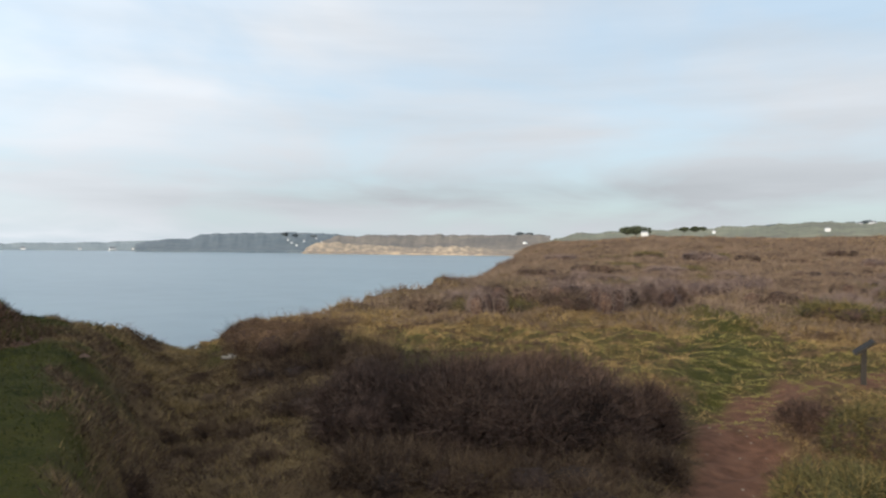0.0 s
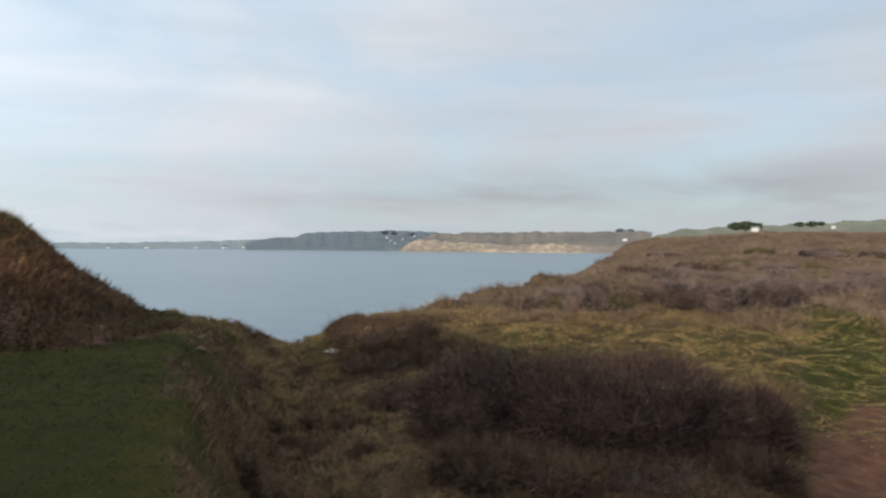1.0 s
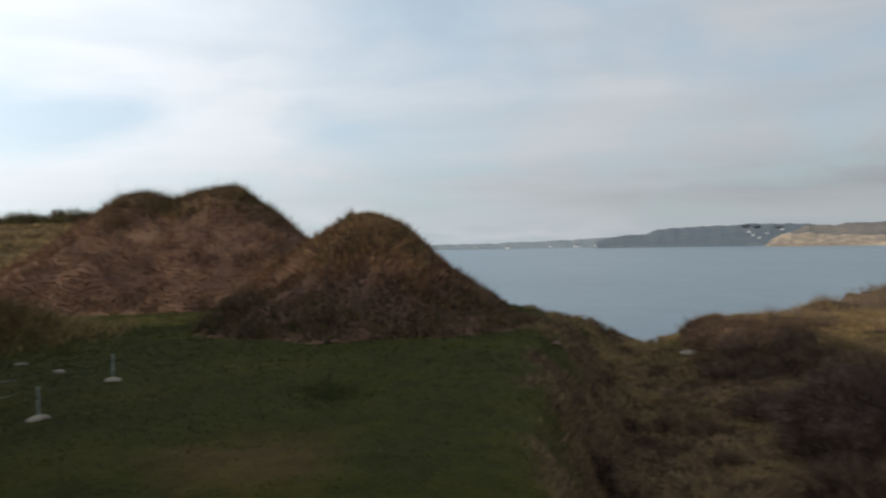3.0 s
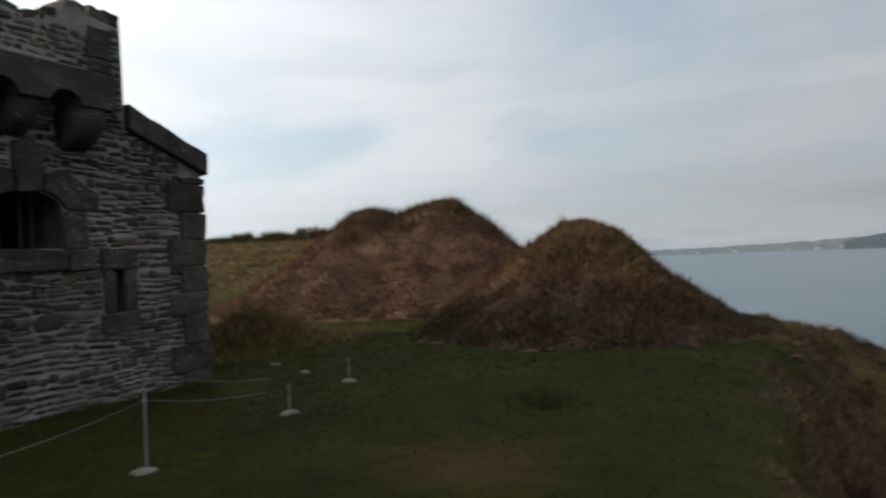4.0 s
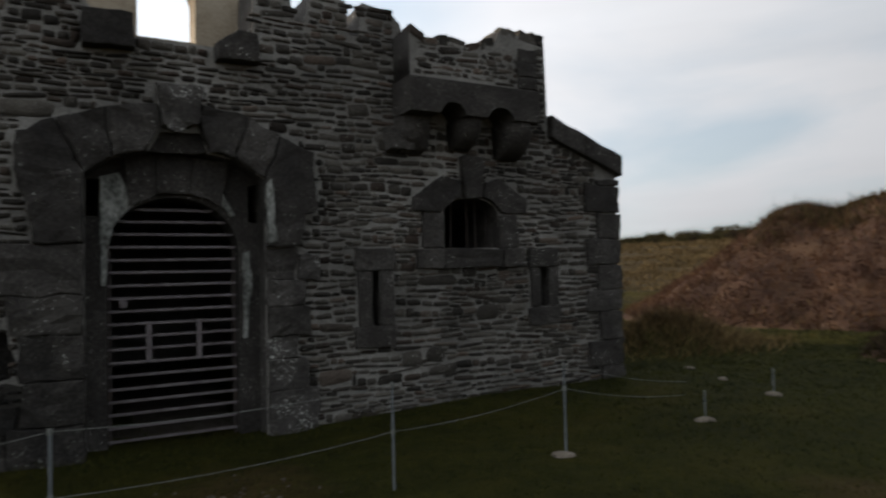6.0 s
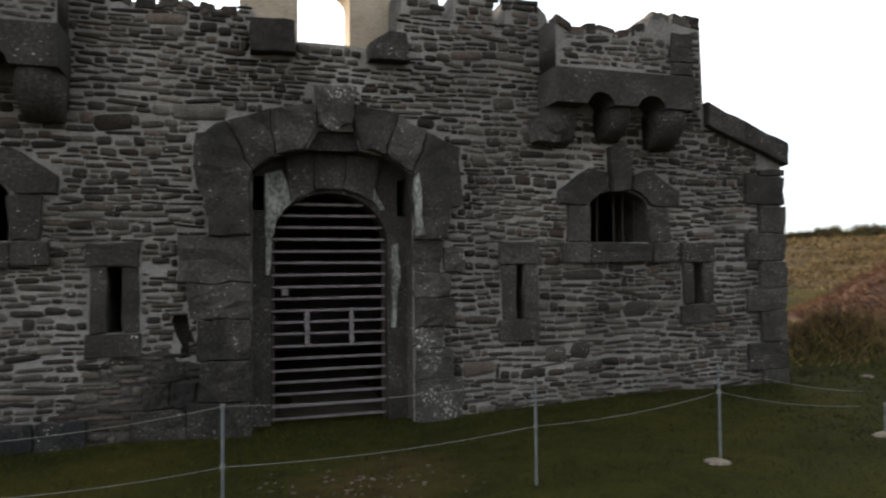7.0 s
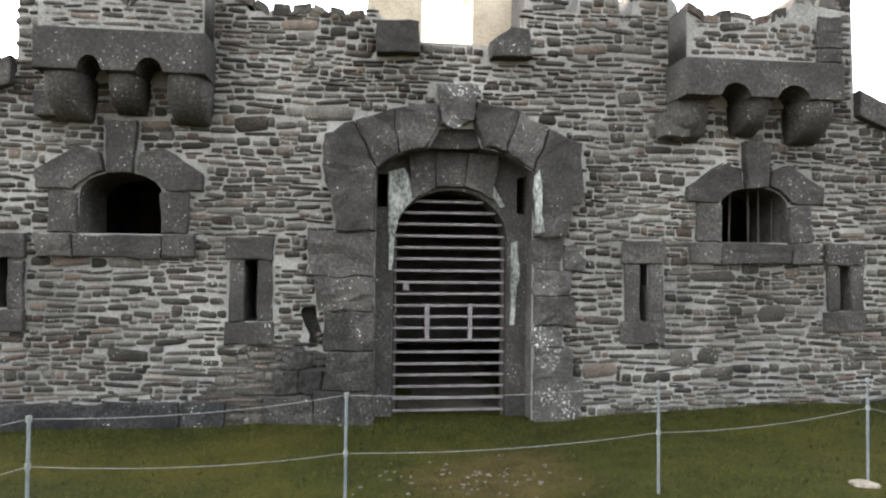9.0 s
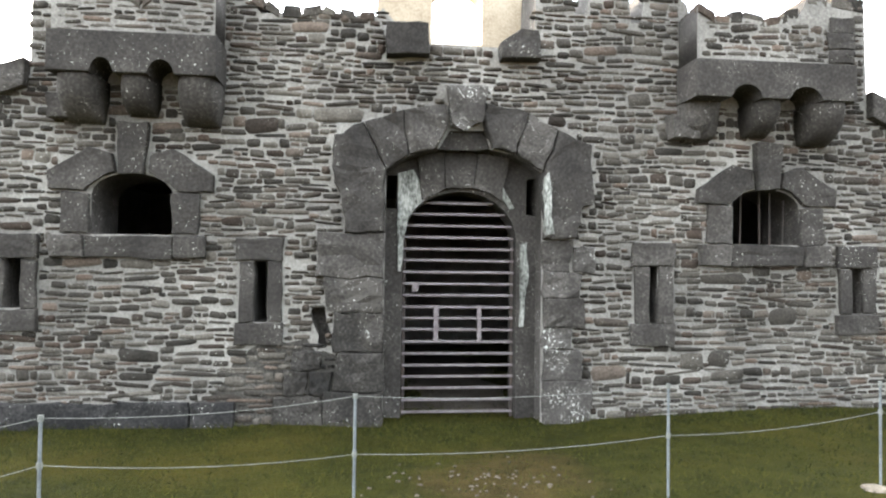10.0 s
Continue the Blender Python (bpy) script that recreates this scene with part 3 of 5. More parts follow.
for z0, z1, x1, y0 in ((-0.5, 0.3, 3.0, -0.08), (0.31, 0.72, 2.86, -0.06), (0.73, 1.0, 2.74, -0.03), (1.01, 1.40, 2.88, -0.07), (1.41, 1.76, 2.84, -0.05), (1.77, 2.21, 2.72, 0.0)):
    ob = dressed("pier_block", 2.31, x1, z0, z1, y0, 0.4, amp=0.042)
    if z1 < 1.1:
        ob.data.materials[0] = M_LICHEN
dressed("pier_block", 2.74, 3.05, 1.78, 2.12, -0.05, 0.3, mat_=M_LICHEN, amp=0.04)
KEEP_OUT.append((0.1, 2.35, -0.6, 3.4))
for a, b, c, d in ((-1.25, -0.62, -0.4, 0.10), (-1.12, -0.82, 0.12, 0.44), (-0.80, -0.50, 0.12, 0.42), (-1.02, -0.66, 0.46, 0.70)):
    dressed("broken_block", a, b, c, d, -0.04, 0.3, mat_=M_DAMP, amp=0.045)
stone("broken_block", rect(-0.95, -0.42, 0.6, 1.4), 0.30, 0.6)
damp = plate("damp_patch", [(-2.1, -0.5), (-0.4, -0.5), (-0.4, 0.62), (-0.62, 0.70), (-0.70, 0.66), (-0.84, 0.86), (-1.08, 0.80), (-1.30, 0.86), (-1.52, 0.74), (-1.75, 0.62), (-1.84, 0.34), (-2.05, 0.12)], [], 0.024, 0.029, M_DAMP_MORTAR, wall_front)
tagged(damp, "dark damp stain over the joints beside the gate")
# inner arch wall, set back, with the gate in it and a dark slot on each side
inner = plate("gate_arch", [(0.10, -0.5), (2.45, -0.5), (2.45, 3.5), (0.10, 3.5)], [[(0.42, -0.6), (2.03, -0.6)] + arch_top(0.42, 2.03, 2.18, 2.88), rect(0.19, 0.33, 2.62, 3.08), rect(2.16, 2.29, 2.56, 3.08)], 0.36, 0.90, M_DRESSED, wall_front)
tagged(inner, "dark stone arch of the gateway")
for pts in ([(0.68, 2.74), (0.60, 3.42), (0.98, 3.42), (1.00, 2.90), (0.82, 2.83)], [(1.01, 2.91), (0.99, 3.42), (1.44, 3.42), (1.40, 2.92)], [(1.41, 2.92), (1.45, 3.42), (1.90, 3.36), (1.80, 2.76), (1.62, 2.86)]):
    stone("arch_stone", pts, 0.26, 0.5, 0.015)
stone("pale_spandrel", [(0.35, 2.60), (0.34, 3.12), (0.55, 3.16), (0.66, 2.95), (0.76, 2.79), (0.60, 2.66), (0.49, 2.50), (0.43, 2.27), (0.41, 1.75), (0.36, 1.75), (0.35, 2.3)], 0.31, 0.4, 0.01, M_LIME, "white lime-streaked spandrel stone", 0.015)
stone("pale_spandrel", [(1.80, 2.80), (1.82, 2.97), (1.98, 2.66), (1.92, 2.64)], 0.32, 0.4, 0.008, M_LIME, "white lime-streaked spandrel stone", 0.012)
stone("pale_jamb", [(2.32, 2.26), (2.30, 3.04), (2.36, 3.12), (2.41, 2.9), (2.39, 2.5), (2.44, 2.28)], -0.13, 0.1, 0.01, M_LIME, "white lime-streaked jamb stone", 0.015)
stone("pale_jamb", [(2.08, 1.0), (2.07, 2.14), (2.16, 2.18), (2.20, 1.7), (2.14, 1.35), (2.13, 1.0)], 0.31, 0.4, 0.01, M_LIME, "white lime-streaked jamb stone", 0.018)

# windows with sills, jambs and flat arches
for (x0, x1) in WINDOWS:
    c = (x0 + x1) / 2
    dressed("sill", x0 - 0.48, x0 - 0.05, 1.89, 2.18, -0.09)
    dressed("sill", x0 - 0.04, x1 + 0.02, 1.89, 2.18, -0.07)
    dressed("sill", x1 + 0.03, x1 + 0.42, 1.89, 2.18, -0.09)
    dressed("jamb", x0 - 0.36, x0, 2.2, 2.72, -0.04)
    dressed("jamb", x1, x1 + 0.34, 2.2, 2.72, -0.04)
    for s in (-1, 1):
        pts = [(c + s * 1.02, 2.74), (c + s * 1.02, 2.97), (c + s * 0.52, 3.30), (c + s * 0.24, 3.22), (c + s * 0.20, 2.985), (c + s * 0.40, 2.91), (c + s * 0.57, 2.74)]
        stone("voussoir", pts if s > 0 else pts[::-1], -0.06, 0.3)
        KEEP_POLY.append(pts)
    stone("keystone", [(c - 0.15, 2.96), (c + 0.15, 2.96), (c + 0.21, 3.62), (c - 0.2, 3.62)], -0.10, 0.3)
    KEEP_OUT += [(x0, x1, 2.1, 3.0), (c - 0.22, c + 0.22, 2.9, 3.65)]
for cx, w, z0 in SLITS:
    dressed("lintel", cx - 0.31, cx + 0.29, 1.87, 2.18, -0.05)
    dressed("jamb", cx - 0.28, cx - w / 2, z0, 1.86, -0.03)
    dressed("jamb", cx + w / 2, cx + 0.28, z0, 1.86, -0.03)
    dressed("sill", cx - 0.33, cx + 0.30, z0 - 0.3, z0 - 0.01, -0.05)
    KEEP_OUT.append((cx - 0.3, cx + 0.3, z0 - 0.2, 2.1))

# dark footing
for a, b in ((-6.2, -5.5), (-5.49, -4.7), (-4.69, -3.9), (-3.89, -3.2), (-3.19, -2.3), (-2.29, -1.75)):
    dressed("footing_block", a, b, -0.6, 0.0 + random.uniform(-0.05, 0.06), -0.06, 0.2, mat_=M_SLATE_FOOT, amp=0.035)
# corner blocks
z = -0.3
for i in range(9):
    hgt = random.uniform(0.36, 0.5)
    if z + hgt > 3.3:
        hgt = 3.4 - z
    dressed("quoin", 8.58 - (0.74 if i % 2 else 0.48), 8.60, z, z + hgt - 0.015, -0.05, 0.6)
    z += hgt
    if z > 3.3:
        break
# sloping coping at the shoulders
for x0, z0, x1, z1 in ((7.09, 4.40, 7.8, 4.13), (7.81, 4.13, 8.64, 3.82), (-5.3, 4.10, -4.38, 4.40), (-6.36, 3.74, -5.31, 4.09)):
    stone("coping", [(x0, z0 - 0.36), (x1, z1 - 0.36), (x1, z1), (x0, z0)], -0.10, 0.99)
KEEP_OUT += [(7.05, 9.0, 4.0, 6), (7.8, 9.0, 3.72, 6), (-7, -4.4, 4.0, 6), (-7, -5.3, 3.62, 6)]


# projecting box over each window, on three corbels
def bartizan(x0, x1, top, broken=False):
    w, y = x1 - x0, -0.55
    zb, zt = 4.12, 4.62
    centres = (x0 + 0.24, x0 + 0.5 * w - 0.02, x1 - 0.24)
    for k, cx in enumerate(centres):
        hw, lo, deep = (0.21, 0.1, 0.54) if k == 1 else (0.26, 0.0, 0.57)
        worn = broken and k == 0
        rows, n = [], 12
        bm = bmesh.new()
        for i in range(11):
            up = i / 10
            d = (0.36 if worn else deep) * math.sqrt(1 - (0.97 * (1 - up)) ** 2)
            z = 3.6 + lo + (zb - 3.6 - lo) * up
            w = hw * (0.82 + 0.18 * min(1.0, up * 2.0))
            rows.append([bm.verts.new((cx - w * math.copysign(abs(math.cos(math.pi * j / n)) ** 0.6, math.cos(math.pi * j / n)), 0.04 - d * math.sin(math.pi * j / n) ** 0.6, z)) for j in range(n + 1)])
        for r0, r1 in zip(rows, rows[1:]):
            for j in range(n):
                bm.faces.new((r0[j], r0[j + 1], r1[j + 1], r1[j]))
            bm.faces.new((r0[0], r1[0], r1[n], r0[n]))
        bm.faces.new(rows[0]), bm.faces.new(rows[-1][::-1])
        for v in bm.verts:
            v.co += (0.06 if worn else 0.016) * noise.noise_vector(v.co * (5.0 if worn else 3.5))
        part("corbel", bm, M_DRESSED, wall_front, "broken stump of a dark stone corbel" if worn else "rounded dark stone corbel", smooth=not worn)
    # lintel band with two round cut-outs
    pts = [(x0 - 0.03, zb), (centres[0] + 0.22, zb)]
    for a, b in ((centres[0] + 0.22, centres[1] - 0.19), (centres[1] + 0.19, centres[2] - 0.22)):
        pts += [(a + (b - a) * (0.5 - 0.5 * math.cos(math.pi * i / 14)), zb + 0.19 * math.sin(math.pi * i / 14)) for i in range(15)]
    pts += [(x1 + 0.03, zb), (x1 + 0.03, zt), (x0 - 0.03, zt)]
    clean = [p for i, p in enumerate(pts) if i == 0 or math.dist(p, pts[i - 1]) > 1e-3]
    part("lintel_band", prism(clean, y - 0.03, 0.05, 0.014), M_DRESSED, wall_front, "dark stone band with arched openings")
    box = plate("bartizan_wall", [(x0, zt + 0.004), (x1, zt + 0.004)] + top, [], y + 0.03, 0.028, M_MORTAR, wall_front, M_DRESSED)
    tagged(box, "rubble front of the projecting box")
    stone("pendant", [(x0 + 0.5 * w - 0.3, 3.63), (x0 + 0.5 * w + 0.08, 3.63), (x0 + 0.5 * w + 0.1, 3.95), (x0 + 0.5 * w - 0.32, 3.95)], -0.2, 0.1)
    KEEP_OUT.append((x0, x1, 4.12, 6))


bartizan(-3.88, -1.96, [(-1.96, 5.32), (-2.3, 5.34), (-2.62, 5.18), (-2.85, 4.97), (-3.1, 5.16), (-3.6, 5.26), (-3.88, 5.3)])
bartizan(4.25, 6.46, [(6.46, 5.42), (6.1, 5.48), (5.80, 5.5), (5.70, 5.28), (5.2, 5.16), (4.9, 5.2), (4.5, 5.17), (4.25, 5.31)], True)
# loose stones along the broken tops
def cap_row(tops, y0, y1):
    for (xa, za), (xb, zb) in zip(tops, tops[1:]):
        span, x = abs(xb - xa), 0.0
        while span > 0.14 and x < span - 0.08:
            w = min(random.uniform(0.14, 0.34), span - x)
            t0, t1 = x / span, (x + w) / span
            pa, pb = (xa + (xb - xa) * t0, za + (zb - za) * t0), (xa + (xb - xa) * t1, za + (zb - za) * t1)
            if pa[0] > pb[0]:
                pa, pb = pb, pa
            h = random.uniform(0.04, 0.13)
            mid = random.uniform(y0 + 0.3 * (y1 - y0), y0 + 0.6 * (y1 - y0))
            pts = [(pa[0] + 0.01, pa[1] - 0.06), (pb[0] - 0.01, pb[1] - 0.06), (pb[0] - 0.02, pb[1] + h * random.uniform(0.6, 1.1)), (pa[0] + 0.02, pa[1] + h)]
            stone("cap_stone", pts, y0 - random.uniform(0.0, 0.03), mid - 0.01, 0.012, M_RUBBLE, amp=0.02)
            stone("cap_stone", [(px, pz - random.uniform(0.0, 0.03)) for px, pz in pts], mid + 0.01, y1, 0.012, M_RUBBLE, amp=0.02)
            x += w


cap_row([(-1.96, 5.32), (-2.3, 5.34), (-2.62, 5.18), (-2.85, 4.97), (-3.1, 5.16), (-3.6, 5.26), (-3.88, 5.3)], -0.52, 0.0)
cap_row([(6.46, 5.42), (6.1, 5.48), (5.80, 5.5), (5.70, 5.28), (5.2, 5.16), (4.9, 5.2), (4.5, 5.17), (4.25, 5.31)], -0.52, 0.0)
cap_row([p for p in outline if p[1] > 5.15 and p[0] < 0.2], 0.02, 0.9)
cap_row([p for p in outline if p[1] > 5.15 and p[0] > 4.3], 0.02, 0.9)
# brackets and pale opening above the gate
stone("bracket", [(0.15, 4.62), (0.15, 5.04), (0.71, 5.06), (0.72, 4.64)], -0.2, 0.2, label="square dark stone bracket")
stone("bracket", [(1.69, 4.63), (1.68, 4.84), (1.95, 5.04), (2.19, 5.02), (2.23, 4.64)], -0.2, 0.2, label="square dark stone bracket")
KEEP_OUT += [(0.15, 0.72, 4.6, 5.06), (1.66, 2.24, 4.6, 5.05)]
opening = plate("pale_opening", [(0.02, 4.2), (2.7, 4.2), (2.7, 6.5), (0.02, 6.5)], [[(0.84, 5.16), (1.60, 5.16)] + arch_top(0.84, 1.60, 5.85, 6.1, 8)], 0.97, 1.5, M_SANDSTONE, wall_front)
tagged(opening, "pale sandstone window opening to the sky")

# the barred gate
gate = new("gate")
gate.matrix_world = FORT @ pose(GATE, 0.5, 0)
tagged(gate, "closed grey iron gate of horizontal bars in the archway", "gate")


def rod(p, q, rad, n=8):
    bm = bmesh.new()
    p, q = Vector(p), Vector(q)
    bmesh.ops.create_cone(bm, cap_ends=True, segments=n, radius1=rad, radius2=rad, depth=(q - p).length, matrix=Matrix.Translation((p + q) / 2) @ (q - p).to_track_quat("Z", "Y").to_matrix().to_4x4())
    return bm


for i in range(19):
    z = -0.21 + i * 0.163
    half = 0.79 if z < 2.2 else 0.79 * math.sqrt(max(0.02, 1 - ((z - 2.18) / 0.69) ** 2))
    bm = bmesh.new()
    bmesh.ops.create_cube(bm, size=1, matrix=pose(random.uniform(-0.004, 0.004), 0, z + random.uniform(-0.006, 0.006), 0, random.uniform(-0.3, 0.3), 0) @ Matrix.Diagonal((2 * half, 0.012, 0.036, 1)))
    bmesh.ops.bevel(bm, geom=list(bm.edges), offset=0.004, segments=1, affect="EDGES")
    part("bar", bm, M_IRON, gate)
for x, w, z0, z1 in ((-0.77, 0.04, -0.3, 2.2), (0.77, 0.04, -0.3, 2.2)):
    stile = part("stile", block(x - w / 2, x + w / 2, z0, z1, 0.008, 0.03, 0.003), M_DARKIRON, gate)
    if x < 0:
        part("lock_plate", block(-0.66, -0.57, 1.47, 1.57, -0.035, -0.008, 0.004), M_IRON, stile, "small square lock plate")
part("latch_bar", block(-0.35, -0.28, 0.76, 1.28, -0.03, -0.008, 0.003), M_IRON, gate, "flat upright iron strap")
part("latch_bar", block(0.27, 0.33, 0.76, 1.28, -0.03, -0.008, 0.003), M_IRON, gate, "flat upright iron strap")

# window bars
grille = new("window_grille")
grille.matrix_world = FORT @ pose(5.54, 0.28, 2.19)
tagged(grille, "rusty upright iron bars in a window opening", "grille")
for x in (-0.42, -0.24, 0.06, 0.22, 0.42):
    part("bar", rod((x, 0, -0.01), (x + random.uniform(-0.02, 0.02), 0.0, 0.8 - 0.5 * x * x), 0.013), M_DARKIRON, grille)

# ---- fence of thin posts and two lines ----
M_POST = material("galvanised_post", ((0.10, 0.11, 0.115), (0.15, 0.165, 0.17), (0.21, 0.225, 0.23)), 8, 60, 0.55, 0.2, 0.002)
M_LINE = material("fence_line", ((0.13, 0.135, 0.12), (0.18, 0.185, 0.17), (0.24, 0.245, 0.23)), 8, 60, 0.7, 0.0)
M_DRYSTONE = material("path_stone", ((0.09, 0.07, 0.055), (0.14, 0.11, 0.09), (0.2, 0.165, 0.135)), 6, 40, 0.95, 0.5, 0.01)
M_PALE = material("pale_stone", ((0.11, 0.092, 0.07), (0.165, 0.14, 0.11), (0.25, 0.213, 0.17)), 6, 40, 0.95, 0.5, 0.01)
POSTS = [(170, 4.7), (142.6, 5.0), (119.2, 5.2), (93.4, 6.1), (79.0, 7.2)]


def fence_post(az, r, hgt, rad=0.0115, mid=0.38):
    p = polar(az, r)
    ob = new("fence_post")
    ob.location = p
    bm = rod((0, 0, -0.15), (0.0, 0, hgt), rad, 8)
    part("shaft", bm, M_POST, ob)
    for z in (hgt - 0.02, mid if mid < hgt else hgt * 0.45):
        bm = rod((0, 0, z - 0.02), (0, 0, z + 0.02), rad * 1.6, 8)
        part("clip", bm, M_LINE, ob)
    return tagged(ob, "thin galvanised metal fence post in the turf", "fence post", group="fence posts")


LOWER = [0.5, 0.53, 0.39, 0.41, 0.58]      # where the lower line meets each post
for (az, r), z in zip(POSTS, LOWER):
    fence_post(az, r, 0.85, mid=z)


def line(heights):
    cu = bmesh.new()
    for (a0, r0), (a1, r1), z0, z1 in zip(POSTS, POSTS[1:] + [(69.5, 8.3)], heights, heights[1:] + [heights[-1] * 0.6]):
        p, q = polar(a0, r0, z0), polar(a1, r1, z1)
        prev = p
        for i in range(1, 9):
            t = i / 8
            c = p.lerp(q, t) + Vector((0, 0, -0.05 * 4 * t * (1 - t)))
            one = rod(prev, c, 0.0024, 5)
            me = bpy.data.meshes.new("tmp")
            one.to_mesh(me)
            one.free()
            cu.from_mesh(me)
            bpy.data.meshes.remove(me)
            prev = c
    return tagged(part("fence_line", cu, M_LINE, None), "thin pale fence line strung between posts", "fence line", group="fence lines")


line([0.83] * 5)
line(LOWER)


def rock(az, r, sx, sy, sz, mat_, label, name="rock", zoff=0.0):
    bm = bmesh.new()
    bmesh.ops.create_icosphere(bm, subdivisions=2, radius=1)
    ph = random.uniform(0, 9)
    for v in bm.verts:
        k = 1 + 0.22 * noise.noise(v.co * 1.4 + Vector((ph, ph, 0)))
        v.co = Vector((v.co.x * sx * k, v.co.y * sy * k, max(-0.3, v.co.z) * sz * k))
    p = polar(az, r)
    ob = part(name, bm, mat_, None)
    ob.location = (p.x, p.y, float(ground_height(np.array([p.x]), np.array([p.y]))[0]) + zoff)
    ob.rotation_euler = (0, 0, random.uniform(0, 6))
    return tagged(ob, label, "rock", group="pale stones")


for az, r, s in ((79.2, 7.1, 0.125), (63.2, 10.6, 0.13), (68.1, 8.9, 0.13), (69.2, 13.5, 0.12), (66.8, 12.1, 0.10)):
    rock(az, r, s, s * 0.7, 0.05, M_PALE, "flat pale stone lying in the turf")
for az, r, h in ((63.2, 10.6, 0.36), (68.1, 8.9, 0.30)):
    fence_post(az, r, h, 0.01)


# ---- the info lectern by the path ----
def lectern(az, r):
    p = polar(az, r)
    z = float(ground_height(np.array([p.x]), np.array([p.y]))[0])
    ob = new("information_lectern")
    ob.matrix_world = pose(p.x, p.y, z - 0.05, 0, 0, az - 84)
    wood = material("dark_timber", ((0.010, 0.008, 0.007), (0.017, 0.014, 0.011), (0.03, 0.025, 0.02)), 4, 40, 0.8, 0.3, 0.004)
    part("post", block(-0.06, 0.06, 0, 0.95, -0.06, 0.06, 0.008), wood, ob)
    bm = block(-0.35, 0.35, -0.02, 0.03, -0.28, 0.28, 0.008)
    bm.transform(pose(0, 0, 0.98, 38, 0, 0))
    board = part("board", bm, wood, ob)
    bm = block(-0.31, 0.31, 0.032, 0.04, -0.24, 0.24, 0.0)
    bm.transform(pose(0, 0, 0.98, 38, 0, 0))
    part("panel", bm, material("weathered_panel", ((0.006, 0.006, 0.006), (0.009, 0.009, 0.009), (0.014, 0.014, 0.014)), 5, 40, 0.9, 0.0), board, "weathered information panel")
    return tagged(ob, "dark timber lectern with a sloping information board", "sign")


lectern(-32.0, 20.0)


# ---- houses and trees on the far shores ----
M_WHITE = material("white_render", ((0.30, 0.31, 0.32), (0.37, 0.38, 0.385), (0.44, 0.45, 0.445)), 0.2, 2, 0.8, 0.0)
M_SLATE = material("slate_roof", ((0.07, 0.075, 0.085), (0.10, 0.105, 0.115), (0.14, 0.145, 0.155)), 0.2, 2, 0.8, 0.0)
M_COPSE = material("far_tree_crown", ((0.022, 0.03, 0.02), (0.04, 0.05, 0.03), (0.07, 0.08, 0.045)), 0.2, 1.5, 1.0, 0.0, island=0.4)


def house(az, r, el, w, hgt):
    """A white house whose foot shows at that elevation."""
    p = polar(az, r, EYE + r * math.tan(radians(el)))
    ob = new("house")
    ob.matrix_world = Matrix.Translation(p) @ pose(0, 0, 0, 0, 0, az + random.uniform(-25, 25))
    bm = bmesh.new()
    bmesh.ops.create_cube(bm, size=1, matrix=pose(0, 0, hgt / 2 - 2) @ Matrix.Diagonal((w, w * 0.55, hgt + 4, 1)))
    part("wall", bm, M_WHITE, ob)
    bm = bmesh.new()
    d = w * 0.3
    a = [bm.verts.new(v) for v in ((-w / 2, -d, hgt), (-w / 2, d, hgt), (-w / 2, 0, hgt + d * 0.9))]
    b = [bm.verts.new(v) for v in ((w / 2, -d, hgt), (w / 2, d, hgt), (w / 2, 0, hgt + d * 0.9))]
    bm.faces.new(a), bm.faces.new(b[::-1])
    for i in range(3):
        bm.faces.new((a[i], b[i], b[(i + 1) % 3], a[(i + 1) % 3]))
    part("roof", bm, M_SLATE, ob)
    return tagged(ob, "small white-walled house with a dark roof on a far slope", "house", group="far houses")


random.seed(11)
for az, r, el, w, hgt in ((31.8, 3300, -0.35, 34, 9), (28.2, 3300, -0.32, 16, 9), (26.0, 3300, -0.35, 46, 12), (24.6, 3300, -0.3, 18, 12), (34.5, 3300, -0.35, 22, 8),
                          (12.6, 3050, 0.35, 18, 11), (12.2, 3040, 0.15, 16, 10), (12.9, 3060, 0.6, 18, 10), (11.6, 3060, 0.5, 14, 9), (10.6, 3100, 0.75, 20, 9), (10.2, 3100, 0.45, 14, 9),
                          (-16.6, 1150, 1.35, 19, 6), (-6.9, 2850, 0.55, 30, 9), (-29.6, 1900, 1.7, 20, 8), (-31.6, 2200, 2.05, 24, 8), (-32.4, 2200, 2.1, 30, 9), (-21.8, 1850, 1.55, 14, 6)):
    house(az, r, el, w * (0.34 if 3000 < r < 3200 else 0.56), hgt * (0.4 if 3000 < r < 3200 else 0.52))


# ---- foliage: many small blades in one mesh ----
def blades_mesh(name, base, tip, width, mat_):
    """Single slender triangles from base points to tips."""
    n = len(base)
    d = tip - base
    side = np.cross(d, np.random.normal(size=(n, 3)))
    side /= np.linalg.norm(side, axis=1)[:, None] + 1e-9
    side *= np.asarray(width).reshape(-1, 1) * 0.5
    co = np.stack([base - side, base + side, tip], 1).reshape(-1, 3)
    me = bpy.data.meshes.new(name)
    me.vertices.add(3 * n)
    me.vertices.foreach_set("co", co.ravel())
    me.loops.add(3 * n)
    me.loops.foreach_set("vertex_index", np.arange(3 * n, dtype=np.int32))
    me.polygons.add(n)
    me.polygons.foreach_set("loop_start", np.arange(0, 3 * n, 3, dtype=np.int32))
    me.update(calc_edges=True)
    me.materials.append(mat_)
    return me


